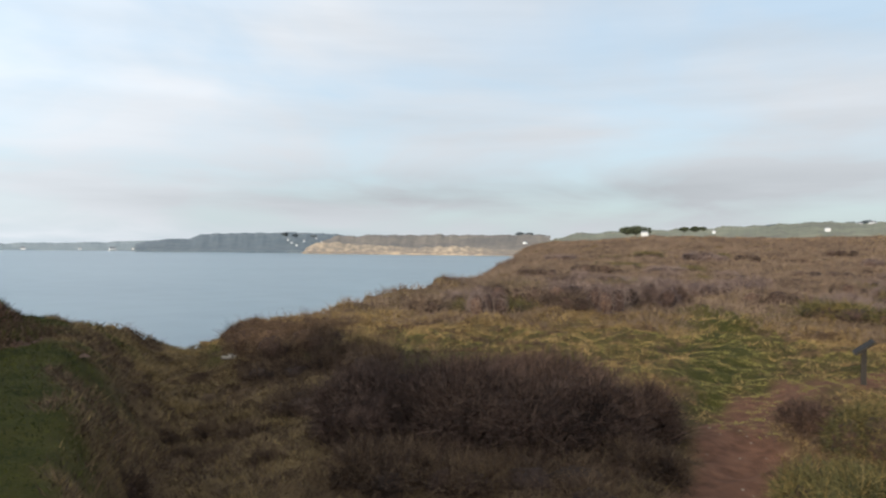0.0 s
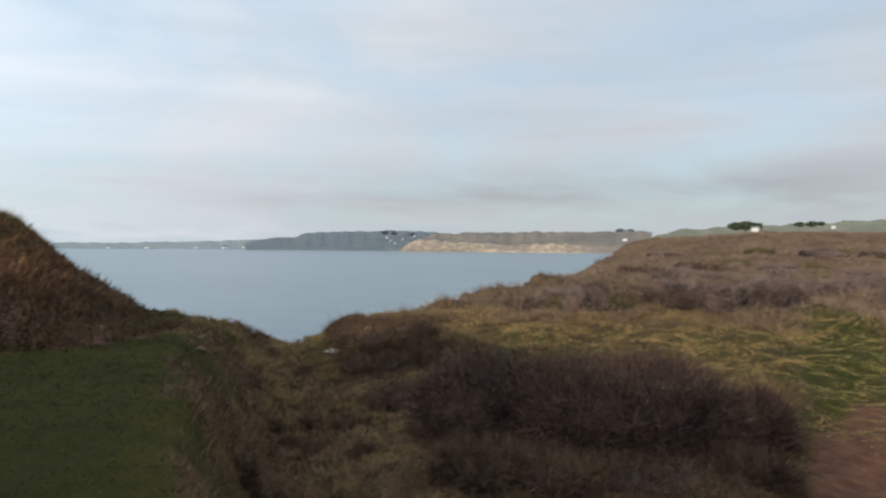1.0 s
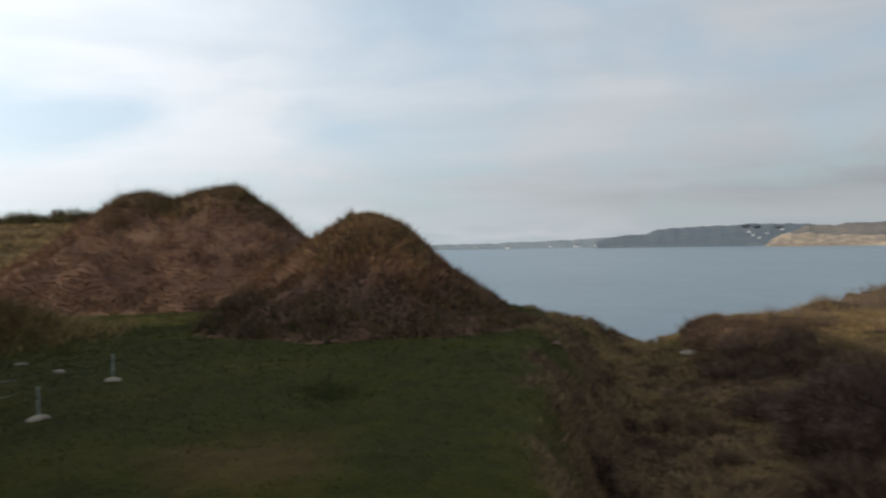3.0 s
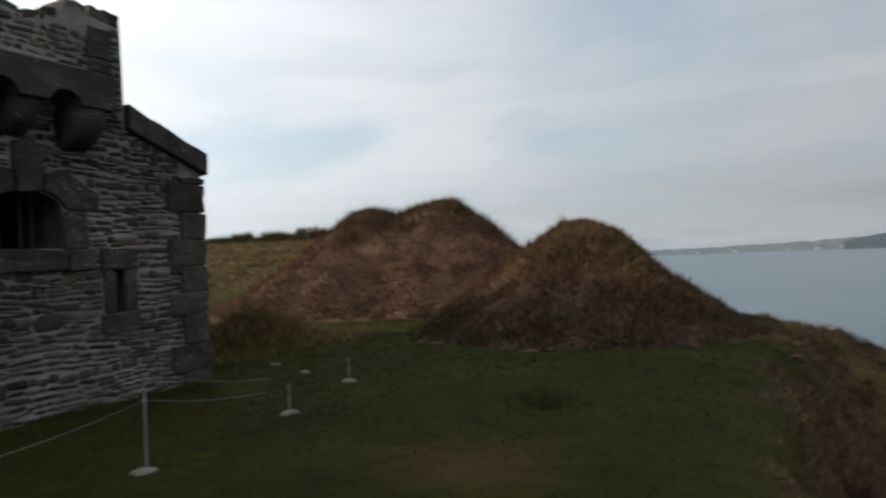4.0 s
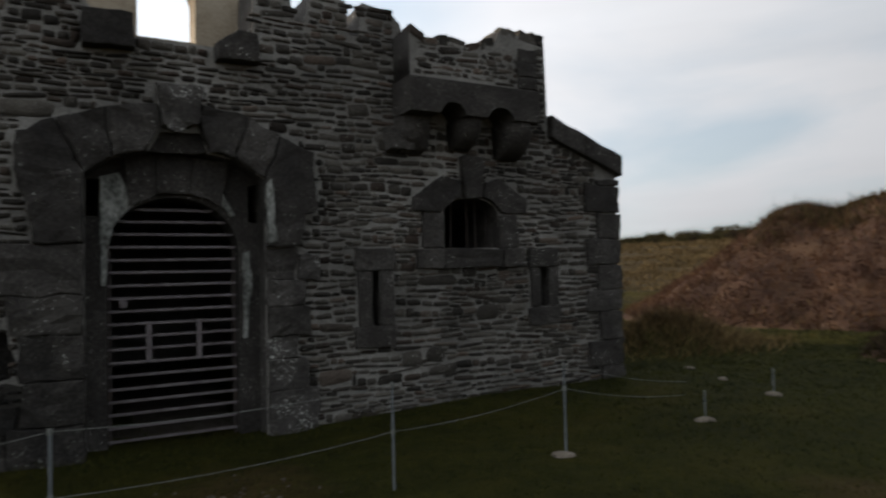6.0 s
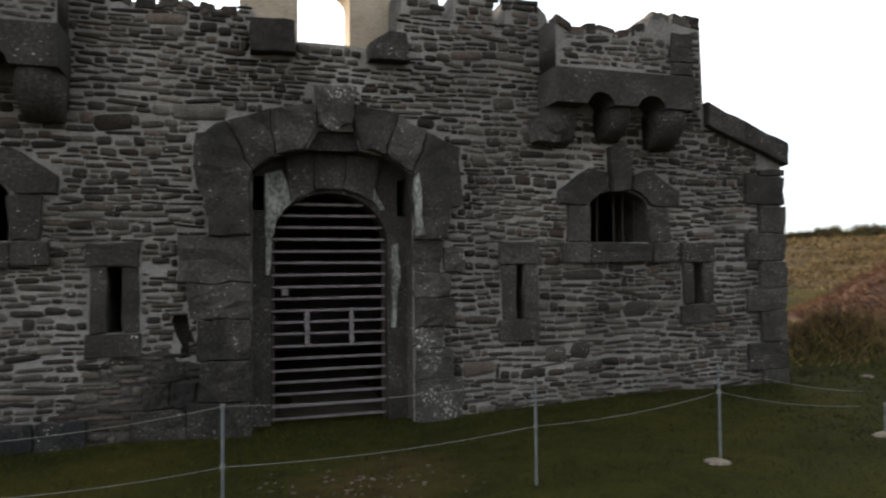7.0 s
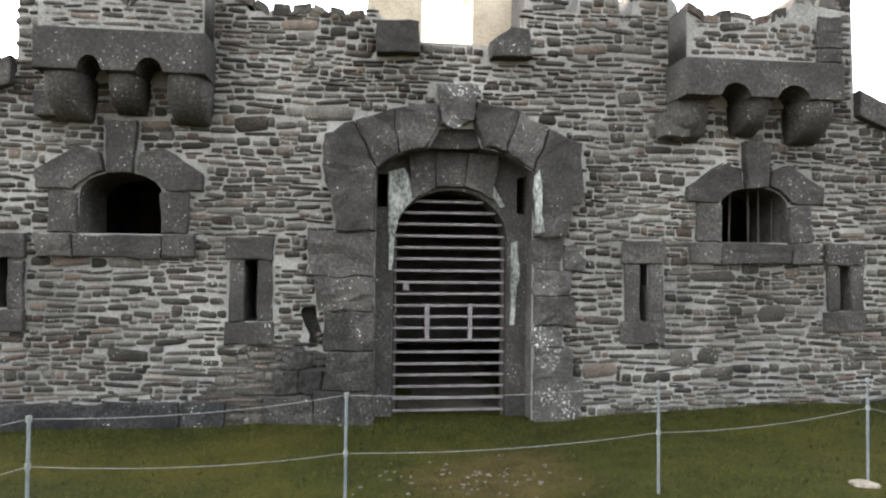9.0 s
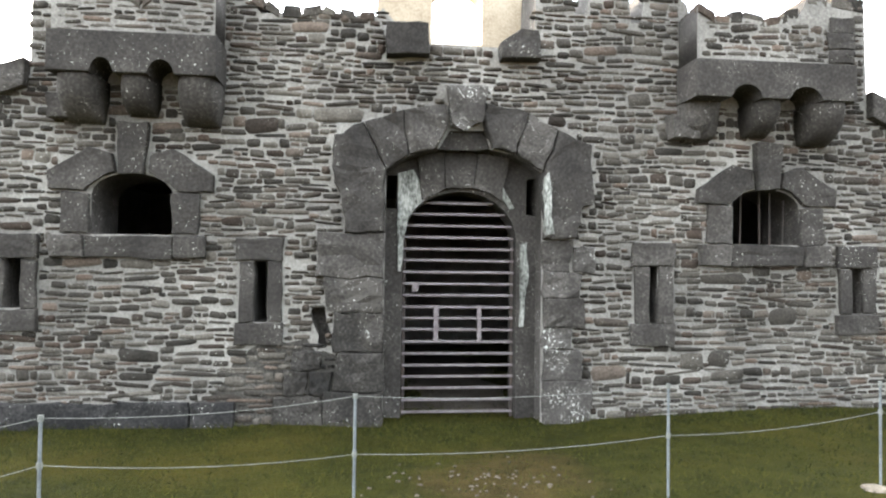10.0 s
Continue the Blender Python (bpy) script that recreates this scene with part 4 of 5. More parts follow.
def cover(name, n, az0, az1, r0, r1, keep, size, width, lean, mat_, label, category, power=2.0, tuft=6, spread=0.06):
    """Blades in tufts over the ground between two directions and distances."""
    m = n // tuft
    u = np.random.rand(m)
    r = (r0 ** power + u * (r1 ** power - r0 ** power)) ** (1 / power)
    az = np.random.uniform(az0, az1, m)
    x, y = -np.sin(np.radians(az)) * r, np.cos(np.radians(az)) * r
    ok = (np.random.rand(m) < keep(x, y, az, r)) & (r < edge_radius(az) - 0.3)
    x, y, r = x[ok], y[ok], r[ok]
    x, y, r = np.repeat(x, tuft), np.repeat(y, tuft), np.repeat(r, tuft)
    k = len(x)
    sp = spread * size(r)
    bx, by = x + np.random.normal(size=k) * sp * 3, y + np.random.normal(size=k) * sp * 3
    bz = ground_height(bx, by) - 0.02
    hgt = size(r) * np.random.uniform(0.45, 1.15, k) * np.repeat(np.random.uniform(0.6, 1.2, k // tuft), tuft)
    base = np.stack([bx, by, bz], 1)
    tip = base + np.stack([np.random.normal(size=k) * lean * hgt, np.random.normal(size=k) * lean * hgt, hgt], 1)
    ob = link_mesh(name, blades_mesh(name, base, tip, width(r), mat_), None)
    return tagged(ob, label, category, kind="stuff")


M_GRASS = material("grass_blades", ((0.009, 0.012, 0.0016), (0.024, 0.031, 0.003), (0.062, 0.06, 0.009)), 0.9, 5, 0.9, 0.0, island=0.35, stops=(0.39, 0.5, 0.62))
# Brighter, yellower copy of the grass: sunlight put into the turf colour.
M_LIT_TURF = material("sunlit_turf", ((0.072, 0.065, 0.017), (0.112, 0.098, 0.027), (0.165, 0.137, 0.045)), 0.6, 5, 0.9, 0.0, island=0.35)
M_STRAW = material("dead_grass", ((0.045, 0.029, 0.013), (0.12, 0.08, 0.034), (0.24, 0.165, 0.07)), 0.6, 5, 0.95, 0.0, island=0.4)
M_SCRUB = material("bare_scrub", ((0.043, 0.029, 0.022), (0.094, 0.066, 0.048), (0.16, 0.115, 0.08)), 0.12, 1.2, 0.95, 0.0, island=0.3)
M_HEATHER = material("russet_heather", ((0.05, 0.024, 0.016), (0.115, 0.053, 0.031), (0.205, 0.108, 0.054)), 0.5, 4, 0.95, 0.0, island=0.35)
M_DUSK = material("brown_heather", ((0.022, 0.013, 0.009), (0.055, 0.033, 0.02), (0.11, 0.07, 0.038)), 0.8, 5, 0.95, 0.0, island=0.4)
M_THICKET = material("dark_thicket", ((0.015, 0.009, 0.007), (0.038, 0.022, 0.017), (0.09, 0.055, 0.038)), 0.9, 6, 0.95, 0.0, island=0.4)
M_MAUVE = material("mauve_scrub", ((0.05, 0.035, 0.034), (0.10, 0.072, 0.066), (0.16, 0.12, 0.10)), 0.3, 2, 0.95, 0.0, island=0.3)
M_GORSE = material("gorse_leaf", ((0.022, 0.023, 0.008), (0.055, 0.05, 0.016), (0.12, 0.085, 0.03)), 0.9, 5, 0.9, 0.0, island=0.4)

np.random.seed(3)
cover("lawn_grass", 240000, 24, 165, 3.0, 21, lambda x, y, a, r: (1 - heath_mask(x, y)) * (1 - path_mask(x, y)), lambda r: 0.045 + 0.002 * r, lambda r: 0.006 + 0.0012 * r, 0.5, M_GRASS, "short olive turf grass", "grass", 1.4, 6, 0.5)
cover("wall_foot_grass", 90000, 66, 172, 6.5, 15, lambda x, y, a, r: np.exp(-((0.8829 * (x + 7.946) + 0.4695 * (y + 4.225) - 0.22) / 0.24) ** 2), lambda r: 0.13 + 0 * r, lambda r: 0.008 + 0 * r, 0.5, M_GRASS, "longer grass along the foot of the fort wall", "grass", 1.4, 8, 0.2)
# Within 20 m straw thins and dark heather thickens, putting foreground shade into colour.
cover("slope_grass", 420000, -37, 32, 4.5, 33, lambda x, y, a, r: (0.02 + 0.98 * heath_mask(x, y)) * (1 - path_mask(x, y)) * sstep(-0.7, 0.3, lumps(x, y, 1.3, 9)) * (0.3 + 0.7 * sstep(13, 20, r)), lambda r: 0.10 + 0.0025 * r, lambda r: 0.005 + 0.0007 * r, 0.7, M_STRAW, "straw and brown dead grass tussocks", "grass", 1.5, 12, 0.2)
cover("slope_heather_shade", 320000, -37, 30, 4.5, 30, lambda x, y, a, r: heath_mask(x, y) * (1 - path_mask(x, y)) * np.maximum(sstep(0.1, -0.6, lumps(x, y, 1.3, 9) + 0.3 * lumps(x, y, 4.0, 2)), 0.75 * sstep(20, 13, r)), lambda r: 0.13 + 0.002 * r, lambda r: 0.006 + 0.0007 * r, 0.7, M_DUSK, "clumps of dark brown heather on the slope, thickened near by for shade", "heather", 1.5, 14, 0.2)
cover("turf_tussocks", 200000, -37, 20, 13, 40, lambda x, y, a, r: 1.3 * (1 - heath_mask(x, y)), lambda r: 0.05 + 0 * r, lambda r: 0.008 + 0.0007 * r, 0.5, M_LIT_TURF, "tussocks in the clearing, sunlight in their yellow-green colour", "grass", 1.5, 8, 0.4)
cover("meadow_turf", 110000, 58, 77, 17.2, 34, lambda x, y, a, r: 0.25 + 0.75 * sstep(-0.4, 0.3, lumps(x, y, 2.4, 3)), lambda r: 0.06 + 0 * r, lambda r: 0.012 + 0.0008 * r, 0.5, M_LIT_TURF, "turf between the fort and the mounds, sunlight in its yellow-green colour", "grass", 1.5, 8, 0.4)
cover("heath_scrub", 480000, -37, 16, 29, 300, lambda x, y, a, r: np.clip(0.15 + heath_mask(x, y), 0, 1) * sstep(0.0, 0.5, lumps(x, y, 3.0, 6) + 0.6), lambda r: 0.36 + 0.0028 * r, lambda r: 0.012 + 0.0007 * r, 0.5, M_SCRUB, "grey-brown leafless scrub covering the headland", "scrub", 1.0, 12, 0.35)
cover("far_heath", 60000, -37, -6, 200, 760, lambda x, y, a, r: 0.9 + 0 * r, lambda r: 0.5 + 0.002 * r, lambda r: 0.05 + 0.0006 * r, 0.6, M_STRAW, "russet and straw heath along the headland crest", "heath", 1.0, 10, 0.5)
cover("hill_scrub", 70000, 58, 80, 24, 120, lambda x, y, a, r: 0.8 * sstep(-0.5, 0.5, lumps(x, y, 5.0, 6)), lambda r: 0.16 + 0.004 * r, lambda r: 0.015 + 0.0012 * r, 0.6, M_STRAW, "rough straw grass on the hill", "grass", 1.0, 10, 0.3)
cover("bank_tussocks", 26000, 62, 78, 14.5, 19, lambda x, y, a, r: np.exp(-((a - 70.5) / 5) ** 2 - ((r - 16.8) / 1.3) ** 2), lambda r: 0.34 + 0 * r, lambda r: 0.02 + 0 * r, 0.6, M_STRAW, "dead grass tussocks on a low bank", "grass", 1.5, 10, 0.2)


def clothe(ob, field, n, size, mat_, name, label, where=None):
    """Foliage standing out from a mound, as a part of it."""
    X, Y, H = field
    gx, gy = np.gradient(H)
    i, j = np.random.randint(1, H.shape[0] - 1, n), np.random.randint(1, H.shape[0] - 1, n)
    ok = H[i, j] > 0.02
    if where is not None:
        ok &= np.random.rand(n) < where(X[i, j], Y[i, j], H[i, j])
    i, j = i[ok], j[ok]
    k = len(i)
    step = math.hypot(X[1, 0] - X[0, 0], Y[1, 0] - Y[0, 0])
    jit = np.random.uniform(-0.5, 0.5, (k, 2)) * step
    base = np.stack([X[i, j] + jit[:, 0], Y[i, j] + jit[:, 1], H[i, j] - 0.04], 1)
    ux, uy = (X[1, 0] - X[0, 0]) / step, (Y[1, 0] - Y[0, 0]) / step
    vx, vy = (X[0, 1] - X[0, 0]) / step, (Y[0, 1] - Y[0, 0]) / step
    nx = -(gx[i, j] * ux + gy[i, j] * vx) / step
    ny = -(gx[i, j] * uy + gy[i, j] * vy) / step
    out = np.stack([0.6 * nx, 0.6 * ny, np.ones(k)], 1)
    out /= np.linalg.norm(out, axis=1)[:, None]
    s = size * np.random.uniform(0.3, 1.2, k)[:, None] * (0.8 + 0.4 * lumps(base[:, 0], base[:, 1], 0.7))[:, None]
    tip = base + (out + np.random.normal(size=(k, 3)) * 0.45) * s
    return tagged(link_mesh(name, blades_mesh(name, base, tip, np.full(k, 0.028), mat_), None, ob), label)


top_only = lambda lo, hi: (lambda x, y, h: sstep(lo, hi, h + 0.5 * lumps(x, y, 1.2, 2)))
# Dark heather low, russet above: the shadow on the mound's foot, put in colour.
clothe(mound_small, field_small, 90000, 0.16, M_HEATHER, "heather", "russet heather", top_only(0.5, 1.3))
clothe(mound_small, field_small, 90000, 0.16, M_DUSK, "dusky_heather_shade", "dark purple-brown heather, in part standing in for shade", lambda x, y, h: sstep(1.5, 0.7, h + 0.3 * lumps(x, y, 1.2, 2)))
clothe(mound_small, field_small, 40000, 0.2, M_GORSE, "gorse_cap", "dark green-brown gorse along the crest", top_only(1.5, 2.4))
clothe(mound_small, field_small, 70000, 0.16, M_STRAW, "dry_grass", "straw-coloured dry grass", top_only(0.9, 2.0))
clothe(mound_small, field_small, 26000, 0.18, M_GRASS, "grass_fringe", "dark green grass", lambda x, y, h: sstep(1.0, 0.2, h))
clothe(mound_large, field_large, 120000, 0.22, M_HEATHER, "heather", "russet heather")
clothe(mound_large, field_large, 50000, 0.24, M_DUSK, "dusky_heather_shade", "dark purple-brown heather, in part standing in for shade", lambda x, y, h: sstep(-0.3, 0.5, lumps(x, y, 2.6, 5)))
clothe(mound_large, field_large, 110000, 0.30, M_GORSE, "gorse_cap", "dark green-brown gorse along the crest", top_only(2.5, 3.5))
clothe(mound_large, field_large, 30000, 0.22, M_STRAW, "dry_grass", "straw-coloured dry grass", lambda x, y, h: sstep(0.9, 0.2, h))


def bush(name, az, r, sx, sy, sz, n, mat_, core_mat, twig, width, label, group="", lift=0.0, grp_lobes=5):
    """A shrub of several overlapping clumps: a lumpy woody core, coloured dark for inner shade, in which short twigs
    stand every way.
    """
    p = polar(az, r)
    gz = float(ground_height(np.array([p.x]), np.array([p.y]))[0])
    ob = new(name)
    ob.matrix_world = pose(p.x, p.y, gz - 0.12 + lift, 0, 0, az)
    lobes = [(np.random.uniform(-0.75, 0.75), np.random.uniform(-0.6, 0.6), np.random.uniform(0.26, 0.5)) for _ in range(grp_lobes)] + [(0.1, 0, 0.5), (-0.4, 0.2, 0.46)]
    bm = bmesh.new()
    pts, nrm = [], []
    for a, c, q in lobes:
        one = bmesh.new()
        bmesh.ops.create_icosphere(one, subdivisions=3, radius=1)
        for v in one.verts:
            k = 0.6 * (1 + 0.25 * noise.noise(v.co * 2.1 + Vector((a * 9, c * 9, q))))
            v.co = Vector(((a + v.co.x * q * k) * sx, (c + v.co.y * q * k) * sy, max(0.0, (0.32 + v.co.z * (q + 0.2) * k)) * sz))
        me = bpy.data.meshes.new("tmp")
        one.to_mesh(me)
        one.free()
        bm.from_mesh(me)
        bpy.data.meshes.remove(me)
        m = n // len(lobes)
        d = np.random.normal(size=(m, 3))
        d /= np.linalg.norm(d, axis=1)[:, None]
        rad = np.random.uniform(0.12, 1.0, m)[:, None] ** 0.5
        w = d * rad * q
        pts.append(np.stack([(a + w[:, 0]) * sx, (c + w[:, 1]) * sy, np.maximum(0, 0.32 + w[:, 2] * (q + 0.2) / q) * sz], 1))
        nrm.append(d)
    pts, nrm = np.concatenate(pts), np.concatenate(nrm)
    # The dark core colour stands in for shade among the twigs.
    tagged(part("woody_shade_core", bm, core_mat, ob, smooth=True), kind="stuff")
    dirn = nrm * 0.5 + np.random.normal(size=nrm.shape) * 0.75 + np.array([0, 0, 0.3])
    tip = pts + dirn * twig * np.random.uniform(0.4, 1.1, len(pts))[:, None]
    tagged(link_mesh("foliage", blades_mesh("foliage", pts, tip, np.full(len(pts), width), mat_), None, ob), kind="stuff")
    return tagged(ob, label, "bush", group=group)


np.random.seed(8)
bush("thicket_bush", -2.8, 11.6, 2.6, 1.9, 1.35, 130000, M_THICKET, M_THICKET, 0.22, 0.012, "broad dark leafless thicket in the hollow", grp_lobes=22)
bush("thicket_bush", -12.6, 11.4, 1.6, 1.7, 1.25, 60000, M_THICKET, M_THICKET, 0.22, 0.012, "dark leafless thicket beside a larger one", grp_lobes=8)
bush("gorse_bush", -33.2, 10.4, 0.85, 0.9, 0.85, 26000, M_GORSE, M_THICKET, 0.10, 0.011, "yellow-green gorse bush beside the path", group="gorse bushes", grp_lobes=5)
bush("gorse_bush", -35.5, 12.4, 1.3, 1.2, 1.1, 30000, M_GORSE, M_THICKET, 0.10, 0.011, "yellow-green gorse bush beside the path", group="gorse bushes", grp_lobes=5)
bush("gorse_bush", -28.6, 14.5, 0.7, 0.6, 0.6, 12000, M_THICKET, M_THICKET, 0.16, 0.014, "small dark bush at the path edge", group="gorse bushes", grp_lobes=4)
bush("heath_bush", 14.5, 23.5, 1.3, 1.2, 0.45, 14000, M_THICKET, M_THICKET, 0.2, 0.02, "low dark bush on the gully rim", grp_lobes=5)
bush("heath_bush", 7.0, 17.5, 1.2, 1.0, 0.55, 9000, M_GORSE, M_THICKET, 0.16, 0.016, "low yellow-brown bush on the slope", grp_lobes=4)
# This dark bush stands in for a dark hollow in the scrub.
bush("scrub_bush", -16.5, 38.0, 2.2, 1.8, 1.1, 14000, M_THICKET, M_THICKET, 0.3, 0.03, "dark low bush in place of a dark hollow among pale scrub", grp_lobes=5)
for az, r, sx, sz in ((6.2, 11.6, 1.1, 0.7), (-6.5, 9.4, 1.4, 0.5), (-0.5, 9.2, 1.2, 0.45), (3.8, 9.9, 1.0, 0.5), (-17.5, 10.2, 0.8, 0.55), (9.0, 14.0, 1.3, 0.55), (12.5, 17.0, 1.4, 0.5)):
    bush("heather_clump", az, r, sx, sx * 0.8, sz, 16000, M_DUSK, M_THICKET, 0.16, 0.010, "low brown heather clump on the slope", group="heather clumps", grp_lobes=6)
for az, r, sx, sz, ma, lab in ((11.6, 18.0, 1.75, 0.95, M_DUSK, "dark brown heather mound on the gully rim"), (7.6, 16.6, 1.2, 0.8, M_DUSK, "dark brown heather mound on the gully rim"), (6.9, 17.3, 0.5, 0.85, M_STRAW, "tuft of straw-yellow grass on the gully rim")):
    bush("heath_bush", az, r, sx, sx * 0.8, sz, 24000, ma, M_THICKET, 0.17, 0.012, lab, grp_lobes=8)
for az, r, sx, sz in ((-31.2, 8.8, 0.8, 1.15), (-34.6, 8.2, 0.9, 1.2)):
    bush("gorse_bush", az, r, sx, 0.8, sz, 30000, M_GORSE, M_THICKET, 0.10, 0.011, "yellow-green gorse bush beside the path", group="gorse bushes", grp_lobes=6)
rng = np.random.RandomState(9)
for k in range(34):
    az, r, sx = rng.uniform(13.5, 25.0), 6.2 + 13 * rng.rand(), rng.uniform(0.22, 0.5)
    bush("grass_tussock", az, r, sx, sx, rng.uniform(0.18, 0.34), 2600, (M_STRAW, M_DUSK, M_DUSK)[k % 3], M_THICKET, 0.15, 0.010, ("straw-coloured tussock on the gully slope", "brown heather tussock on the gully slope", "brown heather tussock on the gully slope")[k % 3], group="slope tussocks", lift=-0.07, grp_lobes=3)
made = 0
while made < 46:
    az, r = rng.uniform(-36, 8), 31 + 34 * rng.rand()
    if r > float(edge_radius(np.linspace(az - 2, az + 5, 8)).min()) - 3.0 or (abs(az + 21) < 3.5 and r < 44):
        continue
    sx = rng.uniform(1.0, 1.9)
    bush("scrub_bush", az, r, sx, sx * 0.8, rng.uniform(0.8, 1.45), 6000, (M_MAUVE, M_SCRUB)[made % 2], M_THICKET, 0.24, 0.02, ("mauve-brown", "grey-brown")[made % 2] + " leafless scrub bush on the headland", group="scrub bushes", grp_lobes=5)
    made += 1
rng = np.random.RandomState(6)
made = 0
while made < 52:
    az, r = rng.uniform(-36, 9), 32 + 110 * rng.rand() ** 1.6
    if r > float(edge_radius(np.linspace(az - 2, az + 5, 8)).min()) - 4.5 or (abs(az + 21) < 3.5 and r < 44):
        continue
    s = rng.uniform(1.1, 2.3) * (1 + r / 160)
    bush("scrub_bush", az, r, s, s * rng.uniform(0.6, 1.0), rng.uniform(0.55, 1.0) * (1 + r / 200), 4200, (M_SCRUB, M_MAUVE, M_SCRUB, M_GORSE)[made % 4], M_THICKET, 0.3, 0.022 + 0.0003 * r, ("grey-brown leafless scrub bush", "mauve-brown leafless scrub bush", "grey-brown leafless scrub bush", "yellow-brown gorse bush")[made % 4] + " on the headland", group="scrub bushes", grp_lobes=5)
    made += 1
for az, r, sx, sz in ((73.5, 92, 2.2, 0.8), (71.6, 95, 1.6, 1.5), (70.2, 93, 2.0, 0.7), (68.6, 96, 2.6, 1.7), (67.2, 94, 1.5, 0.9), (65.6, 97, 2.8, 2.3), (64.2, 95, 1.8, 1.3), (62.6, 96, 2.6, 1.8)):
    bush("hill_bush", az, r, sx, 2.4, sz, 5000, M_GORSE, M_THICKET, 0.5, 0.07, "dark wind-cut bush on the skyline", group="skyline bushes", grp_lobes=5)



def tree_clump(az, r, el, w, hgt, label):
    p = polar(az, r, EYE + r * math.tan(radians(el)))
    ob = new("tree")
    ob.matrix_world = Matrix.Translation(p) @ pose(0, 0, 0, 0, 0, az)
    bm = bmesh.new()
    bmesh.ops.create_cone(bm, segments=7, radius1=w * 0.05, radius2=w * 0.03, depth=hgt * 0.6, cap_ends=True, matrix=pose(0, 0, hgt * 0.05))
    part("trunk", bm, M_THICKET, ob)
    m = 3200
    d = np.random.normal(size=(m, 3))
    d /= np.linalg.norm(d, axis=1)[:, None]
    c = d * np.random.uniform(0.3, 1.0, m)[:, None] * (0.8 + 0.3 * lumps(d[:, 0] * 3, d[:, 1] * 3, 1.0))[:, None]
    base = np.stack([c[:, 0] * w / 2, c[:, 1] * w / 3, hgt * 0.36 + c[:, 2] * hgt * 0.5], 1)
    tip = base + np.random.normal(size=(m, 3)) * w * 0.06
    # Crowns beyond 2 km take the haze-blued woodland colour.
    tagged(link_mesh("crown", blades_mesh("crown", base, tip, np.full(m, w * 0.06), M_COPSE if r < 2000 else M_WOOD_HAZE), None, ob))
    return tagged(ob, label, "tree", group="far trees")


for az, r, el, w, hgt in ((-15.2, 1180, 1.5, 26, 13), (-15.9, 1190, 1.5, 30, 15), (-16.6, 1200, 1.5, 26, 12), (-19.6, 1500, 1.7, 20, 10), (-20.4, 1500, 1.7, 24, 11), (-21.0, 1500, 1.75, 16, 9),
                          (-6.5, 3280, 1.36, 46, 18), (-7.3, 3280, 1.38, 42, 14), (13.1, 3200, 1.1, 40, 18), (12.3, 3200, 1.05, 36, 14), (10.8, 3250, 1.0, 34, 14), (-31.0, 2250, 2.15, 34, 14), (-32.0, 2250, 2.2, 38, 16), (-28.0, 2200, 2.1, 34, 9), (-26.0, 2200, 2.05, 40, 9)):
    tree_clump(az, r, el - (0.16 if r > 2000 else 0.06), w, hgt, "dark rounded tree far off on the skyline")

# ---- small stones ----
for az, r, s in ((17.2, 21.5, 0.15), (16.5, 21.9, 0.10), (17.7, 21.8, 0.09)):
    rock(az, r, s * 1.4, s, s * 0.8, M_PALE, "pale outcrop stone on the gully rim", zoff=0.05)
random.seed(21)
for _ in range(70):
    rock(106.5 + random.gauss(0, 5.5), 6.4 + random.gauss(0, 0.45), random.uniform(0.01, 0.032), random.uniform(0.01, 0.02), 0.014, M_FLOOR, "small loose stone on the worn patch before the gate", "pebble")

for _ in range(16):
    rock(-24.3 + random.gauss(0, 1.9), random.uniform(9.0, 15.0), random.uniform(0.012, 0.028), random.uniform(0.01, 0.022), 0.014, M_DRYSTONE, "small pale stone on the red earth path", "pebble")
cover("dark_tuft", 9000, 43, 50, 7.6, 9.6, lambda x, y, a, r: np.exp(-((a - 46.5) / 1.8) ** 2 - ((r - 8.6) / 0.45) ** 2), lambda r: 0.11 + 0 * r, lambda r: 0.009 + 0 * r, 0.6, M_GRASS, "patch of darker longer grass in the lawn", "grass", 1.4, 8, 0.2)

# ---- rubble masonry of the front ----
random.seed(5)


def rubble_unit(k):
    """A rough stone one unit wide and high, with an uneven outline, worn edges and a lumpy face."""
    rng = random.Random(k)
    n, ring = 14, []
    ph, q = rng.uniform(0, 6.3), rng.uniform(0.26, 0.44)
    skew = rng.uniform(-0.16, 0.16)
    for i in range(n):
        t = 2 * math.pi * (i + rng.uniform(-0.3, 0.3)) / n
        c, sn = math.cos(t), math.sin(t)
        r = 0.52 * (1 + 0.06 * math.sin(2 * t + ph) + rng.uniform(-0.09, 0.05))
        x, z = r * math.copysign(abs(c) ** q, c), r * math.copysign(abs(sn) ** (q + 0.15), sn)
        ring.append((x, z * (1 + skew * x * 2)))
    co = [(x, 0.05, z) for x, z in ring] + [(x * 0.99, 0.014, z * 0.98) for x, z in ring]
    co += [(x * 0.93, 0.0 + rng.uniform(-0.006, 0.006), z * 0.84) for x, z in ring]
    co.append((rng.uniform(-0.15, 0.15), -0.006, rng.uniform(-0.1, 0.1)))
    faces = [(b * n + i, b * n + (i + 1) % n, b * n + n + (i + 1) % n, b * n + n + i) for b in (0, 1) for i in range(n)] + [(2 * n + i, 2 * n + (i + 1) % n, 3 * n) for i in range(n)]
    return co, faces


UNITS = [rubble_unit(k) for k in range(20)]
UNIT_MESH = []
for co, faces in UNITS:
    me = bpy.data.meshes.new("rubble_stone")
    me.from_pydata(co, [], faces)
    me.shade_smooth()
    me.materials.append(M_RUBBLE)
    UNIT_MESH.append(me)


DAMP_MESH = []
